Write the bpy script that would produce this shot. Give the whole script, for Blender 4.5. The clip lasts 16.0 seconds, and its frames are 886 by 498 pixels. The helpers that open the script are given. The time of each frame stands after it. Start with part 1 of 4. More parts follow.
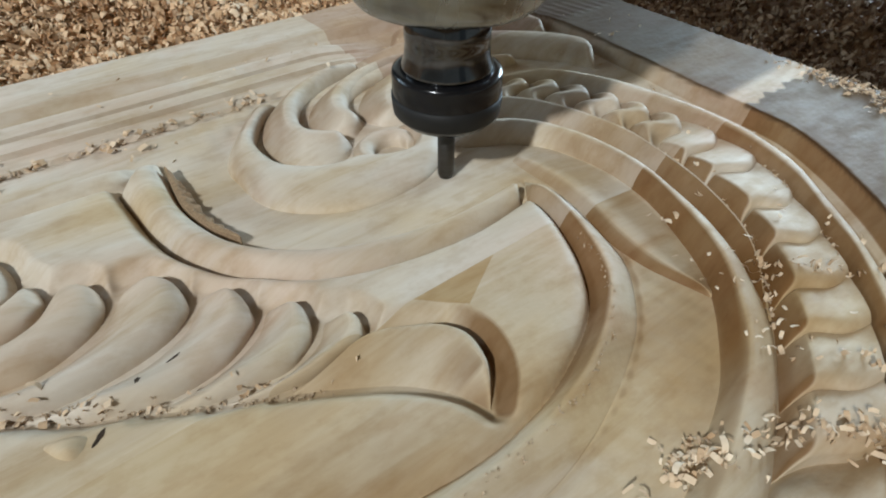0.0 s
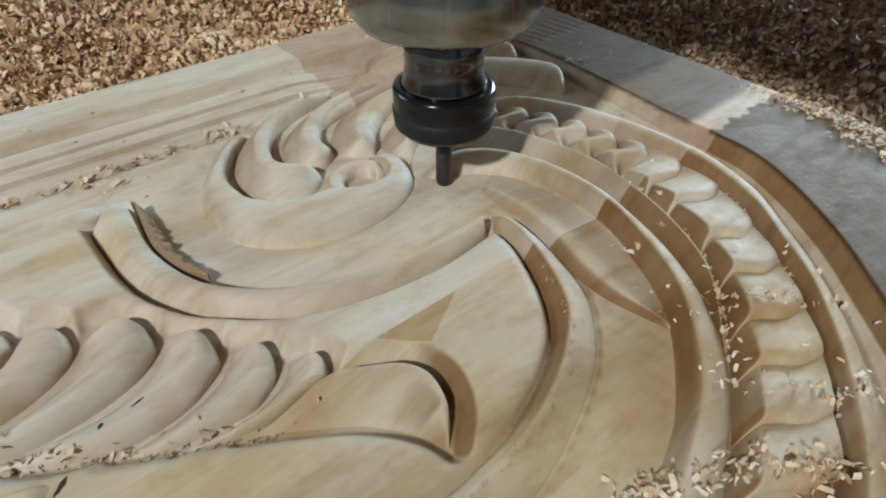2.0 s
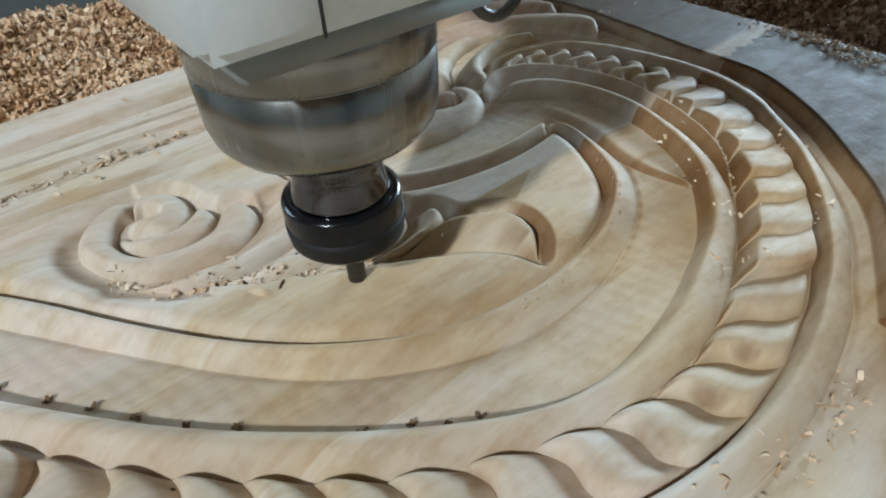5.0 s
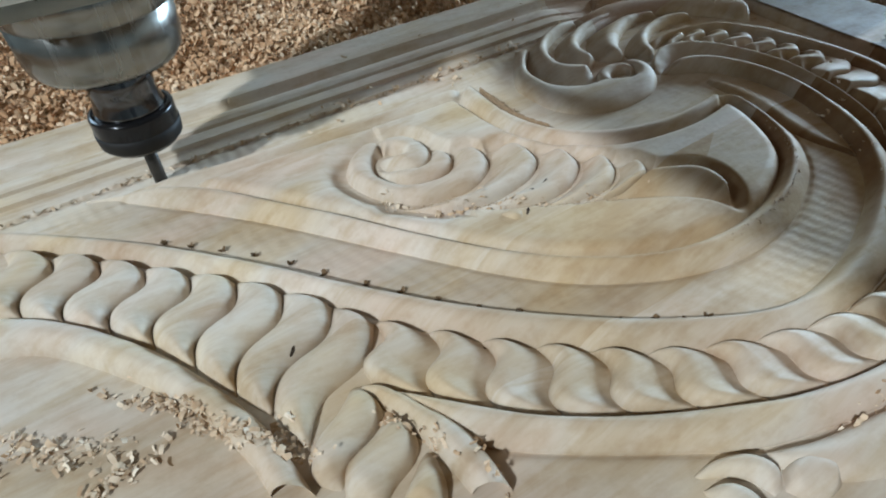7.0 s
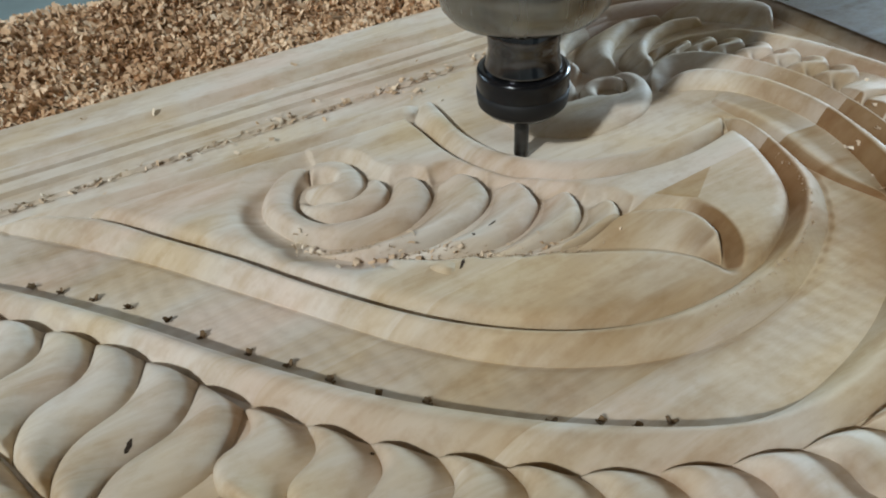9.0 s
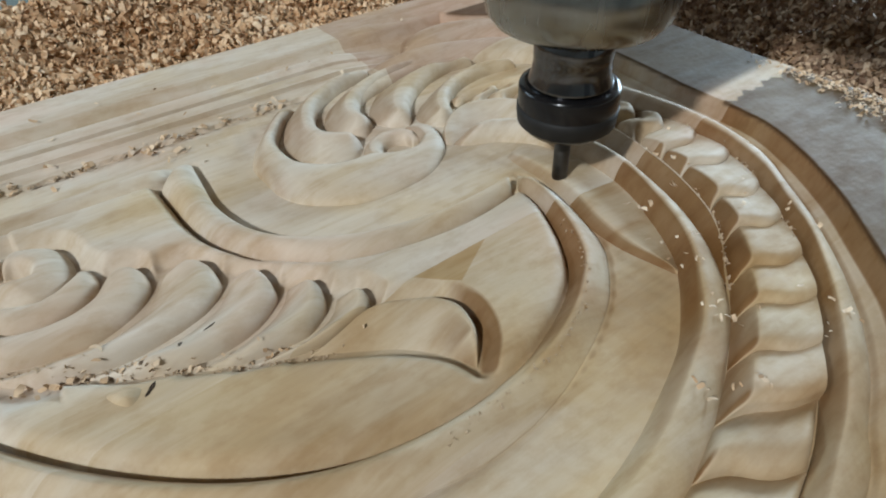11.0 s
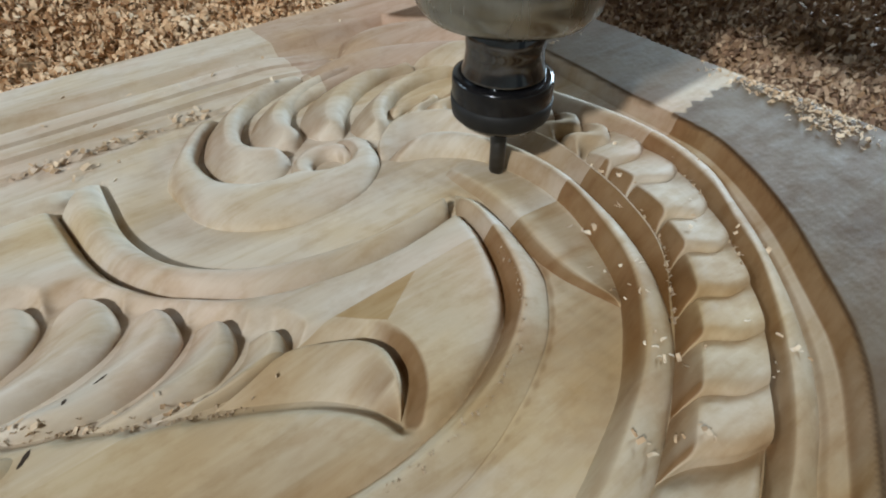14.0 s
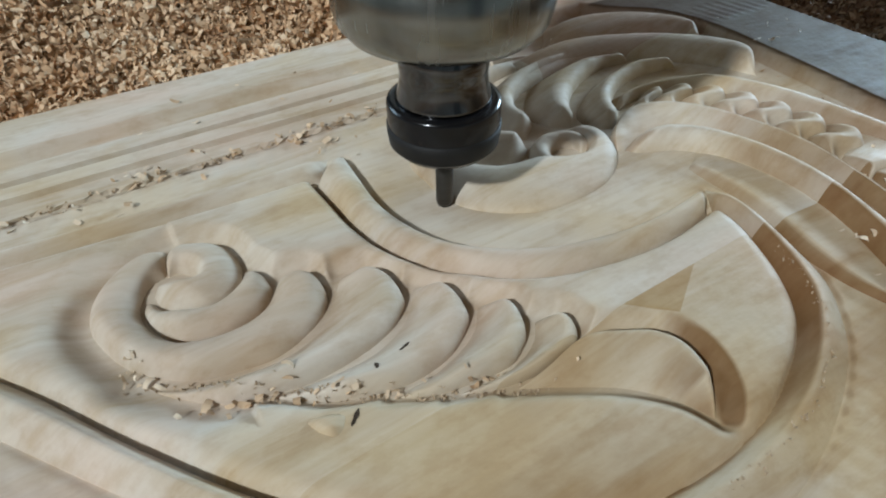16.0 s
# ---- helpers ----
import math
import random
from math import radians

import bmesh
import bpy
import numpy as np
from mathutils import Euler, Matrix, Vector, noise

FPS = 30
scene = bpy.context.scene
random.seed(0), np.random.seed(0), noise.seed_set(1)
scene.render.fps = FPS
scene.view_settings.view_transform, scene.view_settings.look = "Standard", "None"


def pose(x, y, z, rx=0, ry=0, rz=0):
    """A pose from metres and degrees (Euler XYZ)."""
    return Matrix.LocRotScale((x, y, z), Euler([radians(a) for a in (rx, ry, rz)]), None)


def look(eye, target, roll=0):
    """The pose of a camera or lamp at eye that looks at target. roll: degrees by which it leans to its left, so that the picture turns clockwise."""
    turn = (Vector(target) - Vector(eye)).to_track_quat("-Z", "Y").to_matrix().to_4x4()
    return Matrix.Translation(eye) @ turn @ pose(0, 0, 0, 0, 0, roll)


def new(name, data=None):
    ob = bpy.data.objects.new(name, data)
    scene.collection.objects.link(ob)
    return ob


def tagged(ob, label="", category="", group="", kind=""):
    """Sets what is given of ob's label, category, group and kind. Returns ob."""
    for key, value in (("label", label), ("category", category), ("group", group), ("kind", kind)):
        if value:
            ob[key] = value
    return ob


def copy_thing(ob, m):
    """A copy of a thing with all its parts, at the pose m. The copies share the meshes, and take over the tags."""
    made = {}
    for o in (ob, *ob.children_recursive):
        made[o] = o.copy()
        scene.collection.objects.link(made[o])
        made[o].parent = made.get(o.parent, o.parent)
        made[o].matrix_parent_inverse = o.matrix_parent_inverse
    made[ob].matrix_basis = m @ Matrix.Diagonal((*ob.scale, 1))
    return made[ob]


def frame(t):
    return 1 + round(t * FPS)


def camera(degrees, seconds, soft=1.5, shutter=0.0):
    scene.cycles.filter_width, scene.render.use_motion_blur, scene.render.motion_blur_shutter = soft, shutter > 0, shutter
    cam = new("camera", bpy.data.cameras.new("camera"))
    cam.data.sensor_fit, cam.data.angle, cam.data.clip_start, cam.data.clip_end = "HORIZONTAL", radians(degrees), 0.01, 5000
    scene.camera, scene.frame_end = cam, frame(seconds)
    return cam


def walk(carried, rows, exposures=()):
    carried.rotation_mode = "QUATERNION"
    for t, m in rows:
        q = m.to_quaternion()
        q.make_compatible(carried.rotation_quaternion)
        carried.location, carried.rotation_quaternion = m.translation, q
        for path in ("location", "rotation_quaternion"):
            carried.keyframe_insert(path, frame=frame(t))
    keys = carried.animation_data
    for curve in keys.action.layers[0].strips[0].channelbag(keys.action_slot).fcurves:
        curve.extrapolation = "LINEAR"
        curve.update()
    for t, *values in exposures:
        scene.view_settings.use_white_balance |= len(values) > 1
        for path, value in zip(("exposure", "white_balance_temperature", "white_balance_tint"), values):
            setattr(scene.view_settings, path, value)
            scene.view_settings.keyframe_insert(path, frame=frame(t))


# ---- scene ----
cam = camera(70.20, 16.0, soft=2.0)
# seconds, eye, target, roll
PATH = [
    (0, (-0.1486, -0.1627, 0.1721), (0.0876, 0.1385, -0.1496), 0.55),
    (0.5, (-0.1426, -0.1605, 0.1792), (0.0916, 0.1444, -0.1404), -0.32),
    (1, (-0.1373, -0.1590, 0.1779), (0.0984, 0.1451, -0.1415), -0.20),
    (1.5, (-0.1352, -0.1671, 0.1806), (0.1059, 0.1306, -0.1407), 0.73),
    (2, (-0.1360, -0.1672, 0.1847), (0.1058, 0.1338, -0.1330), 0.13),
    (2.5, (-0.1297, -0.1724, 0.1807), (0.1159, 0.1237, -0.1386), 0.02),
    (3, (-0.1300, -0.1724, 0.1770), (0.1159, 0.1206, -0.1451), -0.24),
    (3.5, (-0.1346, -0.1725, 0.1730), (0.1083, 0.1221, -0.1498), -0.44),
    (3.7, (-0.1316, -0.1746, 0.1705), (0.1139, 0.1165, -0.1536), -0.31),
    (5.8, (-0.3063, -0.2568, 0.2239), (-0.0943, 0.0692, -0.0904), -5.22),
    (6, (-0.3179, -0.2504, 0.2289), (-0.1095, 0.0750, -0.0884), -4.50),
    (6.5, (-0.3411, -0.2360, 0.2378), (-0.1429, 0.0920, -0.0833), -3.58),
    (7, (-0.3534, -0.2325, 0.2361), (-0.1627, 0.0867, -0.0982), -3.62),
    (7.5, (-0.3331, -0.2431, 0.2373), (-0.1361, 0.0767, -0.0927), -3.63),
    (8, (-0.3128, -0.2379, 0.2295), (-0.1167, 0.0806, -0.1023), -4.12),
    (8.5, (-0.2713, -0.2136, 0.2158), (-0.0785, 0.1071, -0.1159), -3.68),
    (9, (-0.2665, -0.2026, 0.2078), (-0.1010, 0.1314, -0.1256), -4.83),
    (9.5, (-0.2355, -0.2111, 0.2063), (-0.0710, 0.1224, -0.1279), -4.53),
    (10, (-0.1942, -0.2052, 0.2141), (-0.0030, 0.1196, -0.1145), -3.54),
    (10.2, (-0.1855, -0.2117, 0.2046), (0.0202, 0.1136, -0.1146), -3.56),
    (12.3, (-0.1354, -0.1603, 0.1855), (0.0928, 0.1325, -0.1495), 0.15),
    (12.5, (-0.1344, -0.1682, 0.1850), (0.0962, 0.1220, -0.1506), 0.35),
    (13, (-0.1339, -0.1803, 0.1840), (0.0966, 0.1098, -0.1517), -0.39),
    (13.5, (-0.1300, -0.1788, 0.1893), (0.1037, 0.1137, -0.1422), -0.04),
    (14, (-0.1285, -0.1816, 0.1888), (0.1121, 0.1096, -0.1388), 0.40),
    (14.5, (-0.1399, -0.1926, 0.1890), (0.1047, 0.0911, -0.1421), 0.55),
    (15, (-0.1792, -0.1886, 0.2030), (0.0598, 0.1108, -0.1183), -0.38),
    (15.5, (-0.2029, -0.1545, 0.1948), (0.0092, 0.1610, -0.1299), -0.86),
    (16, (-0.2008, -0.1306, 0.1821), (-0.0037, 0.1905, -0.1466), -0.65),
]
# the white balance turns cooler while the spindle stands far left
BALANCE = [(0.0, 0.20, 5930, 5.5), (3.7, 0.12, 5930, 5.5), (5.8, 0.31, 5520, 4), (7.5, 0.29, 5560, 4), (9.0, 0.06, 5850, 5.5), (10.2, 0.12, 5950, 6), (14.5, 0.14, 5960, 6), (16.0, 0.09, 5720, 4)]
walk(cam, [(t, look(eye, target, roll)) for t, eye, target, roll in PATH], BALANCE)

# ---- light: daylight from beyond the left end, cool window light from the right, an added cool fill ----
SUN_AZIMUTH, SUN_HEIGHT = 22.0, 39.0
world = bpy.data.worlds.new("world")
scene.world = world
world.use_nodes = True
back = world.node_tree.nodes["Background"]
# the dim warm light of a closed workshop full of timber
back.inputs[0].default_value = (1.0, 0.62, 0.30, 1)
back.inputs[1].default_value = 0.09

sun_data = bpy.data.lights.new("daylight", "SUN")
sun_data.energy, sun_data.angle, sun_data.color = 2.45, radians(3.0), (1.0, 0.985, 0.955)
sun = new("daylight", sun_data)
az, el = radians(SUN_AZIMUTH), radians(SUN_HEIGHT)
sun.matrix_world = look((0, 0, 0), (math.cos(az) * math.cos(el), math.sin(az) * math.cos(el), -math.sin(el)))

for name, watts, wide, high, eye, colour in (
    # both area lamps are added and their windows assumed; the second is only fill
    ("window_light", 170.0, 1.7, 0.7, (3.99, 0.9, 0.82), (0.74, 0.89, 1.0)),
    ("north_fill", 60.0, 2.08, 1.5, (-2.6, 3.99, 1.99), (0.72, 0.88, 1.0)),
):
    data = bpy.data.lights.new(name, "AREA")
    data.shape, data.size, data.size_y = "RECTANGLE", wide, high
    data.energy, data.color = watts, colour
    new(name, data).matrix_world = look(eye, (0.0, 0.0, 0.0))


# ---- materials ----
def material(name):
    mat = bpy.data.materials.new(name)
    mat.use_nodes = True
    nodes, links = mat.node_tree.nodes, mat.node_tree.links
    return mat, nodes, links, nodes["Principled BSDF"]


def mapped(nodes, links, scale, turn=0.0):
    coord = nodes.new("ShaderNodeTexCoord")
    m = nodes.new("ShaderNodeMapping")
    m.inputs["Scale"].default_value = scale
    m.inputs["Rotation"].default_value = (0, 0, turn)
    links.new(coord.outputs["Object"], m.inputs["Vector"])
    return m.outputs["Vector"]


def noise_node(nodes, links, vector, scale, detail=4.0, rough=0.55, distortion=0.0):
    n = nodes.new("ShaderNodeTexNoise")
    n.inputs["Scale"].default_value = scale
    n.inputs["Detail"].default_value = detail
    n.inputs["Roughness"].default_value = rough
    n.inputs["Distortion"].default_value = distortion
    links.new(vector, n.inputs["Vector"])
    return n.outputs["Fac"]


def ramp(nodes, links, fac, *stops):
    r = nodes.new("ShaderNodeValToRGB")
    while len(r.color_ramp.elements) < len(stops):
        r.color_ramp.elements.new(0.5)
    for element, (at, colour) in zip(r.color_ramp.elements, stops):
        element.position, element.color = at, (*colour, 1)
    links.new(fac, r.inputs["Fac"])
    return r.outputs["Color"]


def mix(nodes, links, fac, a, b, how="MIX"):
    m = nodes.new("ShaderNodeMix")
    m.data_type, m.blend_type = "RGBA", how
    if isinstance(fac, float):
        m.inputs[0].default_value = fac
    else:
        links.new(fac, m.inputs[0])
    for socket, value in ((m.inputs[6], a), (m.inputs[7], b)):
        if isinstance(value, tuple):
            socket.default_value = (*value, 1)
        else:
            links.new(value, socket)
    return m.outputs[2]


def bump(nodes, links, height, strength, distance, normal=None):
    b = nodes.new("ShaderNodeBump")
    b.inputs["Strength"].default_value, b.inputs["Distance"].default_value = strength, distance
    links.new(height, b.inputs["Height"])
    if normal is not None:
        links.new(normal, b.inputs["Normal"])
    return b.outputs["Normal"]


def make_wood(name):
    """Boards of one pale hardwood glued edge to edge along x; the middle one is brown heartwood."""
    mat, nodes, links, bsdf = material(name)

    def math_node(how, a, b):
        m = nodes.new("ShaderNodeMath")
        m.operation = how
        for socket, value in zip(m.inputs, (a, b)):
            if isinstance(value, float):
                socket.default_value = value
            else:
                links.new(value, socket)
        return m.outputs[0]

    coord = nodes.new("ShaderNodeTexCoord")
    xyz = nodes.new("ShaderNodeSeparateXYZ")
    links.new(coord.outputs["Object"], xyz.inputs[0])
    upper = math_node("ADD", -0.0205, math_node("MULTIPLY", xyz.outputs["X"], 0.035))
    below = math_node("LESS_THAN", xyz.outputs["Y"], upper)
    east = ramp(nodes, links, math_node("ADD", 0.5, xyz.outputs["X"]), (0.36, (0.05, 0.05, 0.05)), (0.46, (0.95, 0.95, 0.95)))
    heart = math_node("MULTIPLY", below, math_node("GREATER_THAN", xyz.outputs["Y"], -0.102))
    # broad streaks along the boards
    streak = noise_node(nodes, links, mapped(nodes, links, (3.0, 16.0, 9.0), 0.05), 1.0, 5.0, 0.6, 0.6)
    pale = ramp(nodes, links, streak, (0.30, (0.44, 0.35, 0.235)), (0.44, (0.56, 0.485, 0.385)), (0.60, (0.63, 0.575, 0.49)), (0.75, (0.585, 0.51, 0.40)))
    wild = noise_node(nodes, links, mapped(nodes, links, (6.0, 19.0, 11.0), 0.35), 1.0, 4.0, 0.55, 0.5)
    brown = ramp(nodes, links, wild, (0.34, (0.36, 0.25, 0.125)), (0.45, (0.45, 0.34, 0.205)), (0.53, (0.52, 0.43, 0.30)), (0.70, (0.57, 0.49, 0.37)))
    across = ramp(nodes, links, math_node("ADD", 0.5, xyz.outputs["X"]), (0.25, (0.35, 0.35, 0.35)), (0.50, (1.0, 1.0, 1.0)))
    heart = math_node("MAXIMUM", math_node("MULTIPLY", heart, across), math_node("MULTIPLY", below, ramp(nodes, links, math_node("ADD", 0.5, xyz.outputs["X"]), (0.40, (0.0, 0.0, 0.0)), (0.52, (1.0, 1.0, 1.0)))))
    # the brown thins out in a band near the right end
    heart = math_node("MULTIPLY", heart, ramp(nodes, links, math_node("ADD", 0.5, xyz.outputs["X"]), (0.575, (1.0, 1.0, 1.0)), (0.61, (0.25, 0.25, 0.25)), (0.645, (0.25, 0.25, 0.25)), (0.665, (1.0, 1.0, 1.0))))
    colour = mix(nodes, links, heart, pale, brown)
    # a darker brown wedge against the joint
    flank = math_node("SUBTRACT", math_node("MULTIPLY", xyz.outputs["X"], 0.62), 0.0140)
    foot = math_node("SUBTRACT", math_node("MULTIPLY", xyz.outputs["X"], -0.94), 0.0718)
    wedge = math_node("MULTIPLY", math_node("MULTIPLY", below, math_node("GREATER_THAN", xyz.outputs["Y"], flank)), math_node("GREATER_THAN", xyz.outputs["Y"], foot))
    colour = mix(nodes, links, wedge, colour, mix(nodes, links, 1.0, colour, (0.80, 0.70, 0.52), "MULTIPLY"))
    # the far board is duller and pinker beyond a straight edge near the right end
    pinker_end = math_node("MULTIPLY", math_node("GREATER_THAN", xyz.outputs["X"], 0.052), math_node("GREATER_THAN", xyz.outputs["Y"], 0.150))
    colour = mix(nodes, links, pinker_end, colour, mix(nodes, links, 1.0, colour, (0.80, 0.70, 0.66), "MULTIPLY"))
    # shade painted into left-facing slopes' colour, with darker end grain where fibres run out
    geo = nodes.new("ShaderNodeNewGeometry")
    facing = nodes.new("ShaderNodeVectorMath")
    facing.operation = "DOT_PRODUCT"
    links.new(geo.outputs["Normal"], facing.inputs[0])
    facing.inputs[1].default_value = (-0.80, 0.28, 0.53)
    grain_shade = ramp(nodes, links, facing.outputs["Value"], (0.66, (0.0, 0.0, 0.0)), (0.88, (1.0, 1.0, 1.0)))
    colour = mix(nodes, links, math_node("MULTIPLY", grain_shade, math_node("MULTIPLY", east, math_node("ADD", 0.62, math_node("MULTIPLY", below, 0.38)))), colour, mix(nodes, links, 1.0, colour, (0.36, 0.24, 0.13), "MULTIPLY"))
    figure = noise_node(nodes, links, mapped(nodes, links, (7.0, 55.0, 18.0), -0.12), 1.0, 4.0, 0.6, 0.9)
    lines = ramp(nodes, links, figure, (0.36, (0.82, 0.74, 0.60)), (0.50, (1.0, 1.0, 1.0)), (0.66, (1.05, 1.04, 1.02)))
    colour = mix(nodes, links, 0.6, colour, lines, "MULTIPLY")
    # pinkish and olive clouds
    cloud = noise_node(nodes, links, mapped(nodes, links, (9.0, 14.0, 12.0)), 1.0, 3.0, 0.5, 0.3)
    tint = ramp(nodes, links, cloud, (0.35, (1.0, 0.92, 0.75)), (0.50, (1.0, 1.0, 1.0)), (0.68, (1.02, 0.92, 0.88)))
    colour = mix(nodes, links, 0.9, colour, tint, "MULTIPLY")
    # fine fibre
    fibre = noise_node(nodes, links, mapped(nodes, links, (40.0, 420.0, 160.0), 0.05), 1.0, 3.0, 0.6)
    fine = ramp(nodes, links, fibre, (0.3, (0.93, 0.90, 0.87)), (0.6, (1.0, 1.0, 1.0)))
    colour = mix(nodes, links, 0.8, colour, fine, "MULTIPLY")
    # blotches where the cutter has burnished or torn the surface
    blotch = noise_node(nodes, links, mapped(nodes, links, (70.0, 110.0, 90.0), 0.6), 1.0, 4.0, 0.6)
    worn = ramp(nodes, links, blotch, (0.36, (0.90, 0.86, 0.81)), (0.52, (1.0, 1.0, 1.0)))
    colour = mix(nodes, links, 0.9, colour, worn, "MULTIPLY")
    # the uncut corner's old surface, its colour darkened further against glare
    skin_shade = nodes.new("ShaderNodeAttribute")
    skin_shade.attribute_name = "skin_shade"
    colour = mix(nodes, links, skin_shade.outputs["Fac"], colour, mix(nodes, links, 1.0, colour, (0.26, 0.218, 0.170), "MULTIPLY"))
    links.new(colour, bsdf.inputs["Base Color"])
    links.new(ramp(nodes, links, blotch, (0.35, (0.72, 0.72, 0.72)), (0.65, (0.58, 0.58, 0.58))), bsdf.inputs["Roughness"])
    bsdf.inputs["Specular IOR Level"].default_value = 0.20
    # tool chatter: fine ripples and torn fibre
    ripple = nodes.new("ShaderNodeTexWave")
    ripple.wave_type, ripple.bands_direction = "BANDS", "X"
    ripple.inputs["Scale"].default_value = 60.0
    ripple.inputs["Distortion"].default_value = 3.0
    ripple.inputs["Detail"].default_value = 2.0
    links.new(mapped(nodes, links, (1.0, 1.0, 1.0), 0.3), ripple.inputs["Vector"])
    n1 = bump(nodes, links, ripple.outputs["Fac"], 0.03, 0.0005)
    rough = noise_node(nodes, links, mapped(nodes, links, (260.0, 520.0, 400.0)), 1.0, 4.0, 0.65)
    uneven = noise_node(nodes, links, mapped(nodes, links, (55.0, 95.0, 80.0), 0.4), 1.0, 3.0, 0.55)
    n2 = bump(nodes, links, rough, 0.20, 0.0005, bump(nodes, links, uneven, 0.30, 0.0022, n1))
    links.new(n2, bsdf.inputs["Normal"])
    return mat


def make_metal(name, base, rough, streaks):
    mat, nodes, links, bsdf = material(name)
    bsdf.inputs["Metallic"].default_value = 1.0
    fac = noise_node(nodes, links, mapped(nodes, links, streaks), 1.0, 4.0, 0.6)
    dark = tuple(c * 0.74 for c in base)
    links.new(ramp(nodes, links, fac, (0.35, dark), (0.65, base)), bsdf.inputs["Base Color"])
    r = ramp(nodes, links, fac, (0.3, (rough * 0.8,) * 3), (0.7, (min(1, rough * 1.3),) * 3))
    links.new(r, bsdf.inputs["Roughness"])
    links.new(bump(nodes, links, fac, 0.05, 0.0005), bsdf.inputs["Normal"])
    return mat


def make_plain(name, base, rough, spread=0.8, scale=60.0, spec=0.5, relief=0.1):
    mat, nodes, links, bsdf = material(name)
    fac = noise_node(nodes, links, mapped(nodes, links, (1.0, 1.0, 1.0)), scale, 5.0, 0.6)
    links.new(ramp(nodes, links, fac, (0.3, tuple(c * spread for c in base)), (0.7, base)), bsdf.inputs["Base Color"])
    bsdf.inputs["Roughness"].default_value = rough
    bsdf.inputs["Specular IOR Level"].default_value = spec
    links.new(bump(nodes, links, fac, relief, 0.001), bsdf.inputs["Normal"])
    return mat


def make_shavings(name, dark, mid, light):
    mat, nodes, links, bsdf = material(name)
    geo = nodes.new("ShaderNodeNewGeometry")
    colour = ramp(nodes, links, geo.outputs["Random Per Island"], (0.0, dark), (0.45, mid), (1.0, light))
    patch = noise_node(nodes, links, mapped(nodes, links, (1.0, 1.0, 1.0)), 9.0, 3.0, 0.5)
    tint = ramp(nodes, links, patch, (0.38, (0.82, 0.70, 0.58)), (0.62, (1.0, 1.0, 1.0)))
    links.new(mix(nodes, links, 0.8, colour, tint, "MULTIPLY"), bsdf.inputs["Base Color"])
    bsdf.inputs["Roughness"].default_value = 0.75
    bsdf.inputs["Specular IOR Level"].default_value = 0.2
    return mat


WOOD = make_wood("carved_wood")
STEEL = make_metal("brushed_steel", (0.31, 0.315, 0.30), 0.24, (90.0, 90.0, 5.0))
POLISHED = make_metal("polished_steel", (0.13, 0.13, 0.135), 0.12, (120.0, 120.0, 8.0))
BLACK = make_plain("black_oxide", (0.008, 0.008, 0.009), 0.18, 0.7, 80.0, 0.35, 0.03)
DUSTY = make_plain("dusty_black", (0.014, 0.0135, 0.013), 0.6, 0.6, 120.0, 0.3, 0.05)
BIT = make_metal("dark_carbide", (0.10, 0.095, 0.09), 0.38, (40.0, 40.0, 300.0))
PAINT = make_plain("grey_blue_enamel", (0.84, 0.91, 0.93), 0.42, 0.93, 220.0, 0.5, 0.12)
FLANGE = make_plain("grey_flange", (0.30, 0.32, 0.30), 0.55, 0.85, 90.0)
GAP = make_plain("dark_gap", (0.03, 0.03, 0.03), 0.7)
CABLE = make_plain("grey_cable", (0.10, 0.095, 0.085), 0.45, 0.8, 40.0)
CHIPS = make_shavings("wood_shavings", (0.50, 0.32, 0.18), (0.72, 0.53, 0.34), (0.84, 0.69, 0.50))
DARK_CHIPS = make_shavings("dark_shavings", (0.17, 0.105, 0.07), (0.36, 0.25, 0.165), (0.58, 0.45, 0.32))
RAIL = make_plain("blue_grey_rail", (0.26, 0.29, 0.29), 0.55, 0.75, 25.0)
PALE_CHIPS = make_shavings("pale_shavings", (0.48, 0.35, 0.22), (0.70, 0.57, 0.41), (0.84, 0.75, 0.60))
DUST = make_plain("sawdust_bed", (0.40, 0.26, 0.15), 0.9, 0.6, 160.0, 0.1, 0.6)
TABLE = make_plain("table_board", (0.16, 0.12, 0.085), 0.8, 0.7, 12.0)
WALL = make_plain("limewashed_wall", (0.55, 0.53, 0.48), 0.9, 0.85, 5.0, 0.2, 0.2)
CONCRETE = make_plain("concrete_floor", (0.17, 0.22, 0.22), 0.8, 0.75, 3.0)
IRON = make_plain("grey_painted_iron", (0.16, 0.17, 0.17), 0.5, 0.8, 30.0)
TUFT = make_plain("torn_fibre", (0.20, 0.13, 0.07), 0.9, 0.6, 900.0, 0.1)
TORN = make_plain("torn_wood", (0.36, 0.25, 0.15), 0.85, 0.6, 500.0, 0.1, 0.4)
FUZZ = make_plain("wood_fuzz", (0.56, 0.43, 0.29), 0.9, 0.6, 700.0, 0.1)
PITH = make_plain("dark_knot", (0.07, 0.05, 0.035), 0.8, 0.5, 700.0, 0.1, 0.4)


# ---- geometry helpers ----
def mesh_from(name, verts, faces, mat, smooth=True):
    me = bpy.data.meshes.new(name)
    me.from_pydata([tuple(v) for v in verts], [], [tuple(f) for f in faces])
    if smooth:
        me.shade_smooth()
    me.materials.append(mat)
    me.update()
    return me


def part_mesh(name, me, parent, label=""):
    ob = new(name, me)
    ob.parent = parent
    if label:
        tagged(ob, label)
    return ob


def part(name, bm, mat, parent, label="", smooth=True):
    me = bpy.data.meshes.new(name)
    bm.to_mesh(me)
    bm.free()
    if smooth:
        me.shade_smooth()
    me.materials.append(mat)
    return part_mesh(name, me, parent, label)


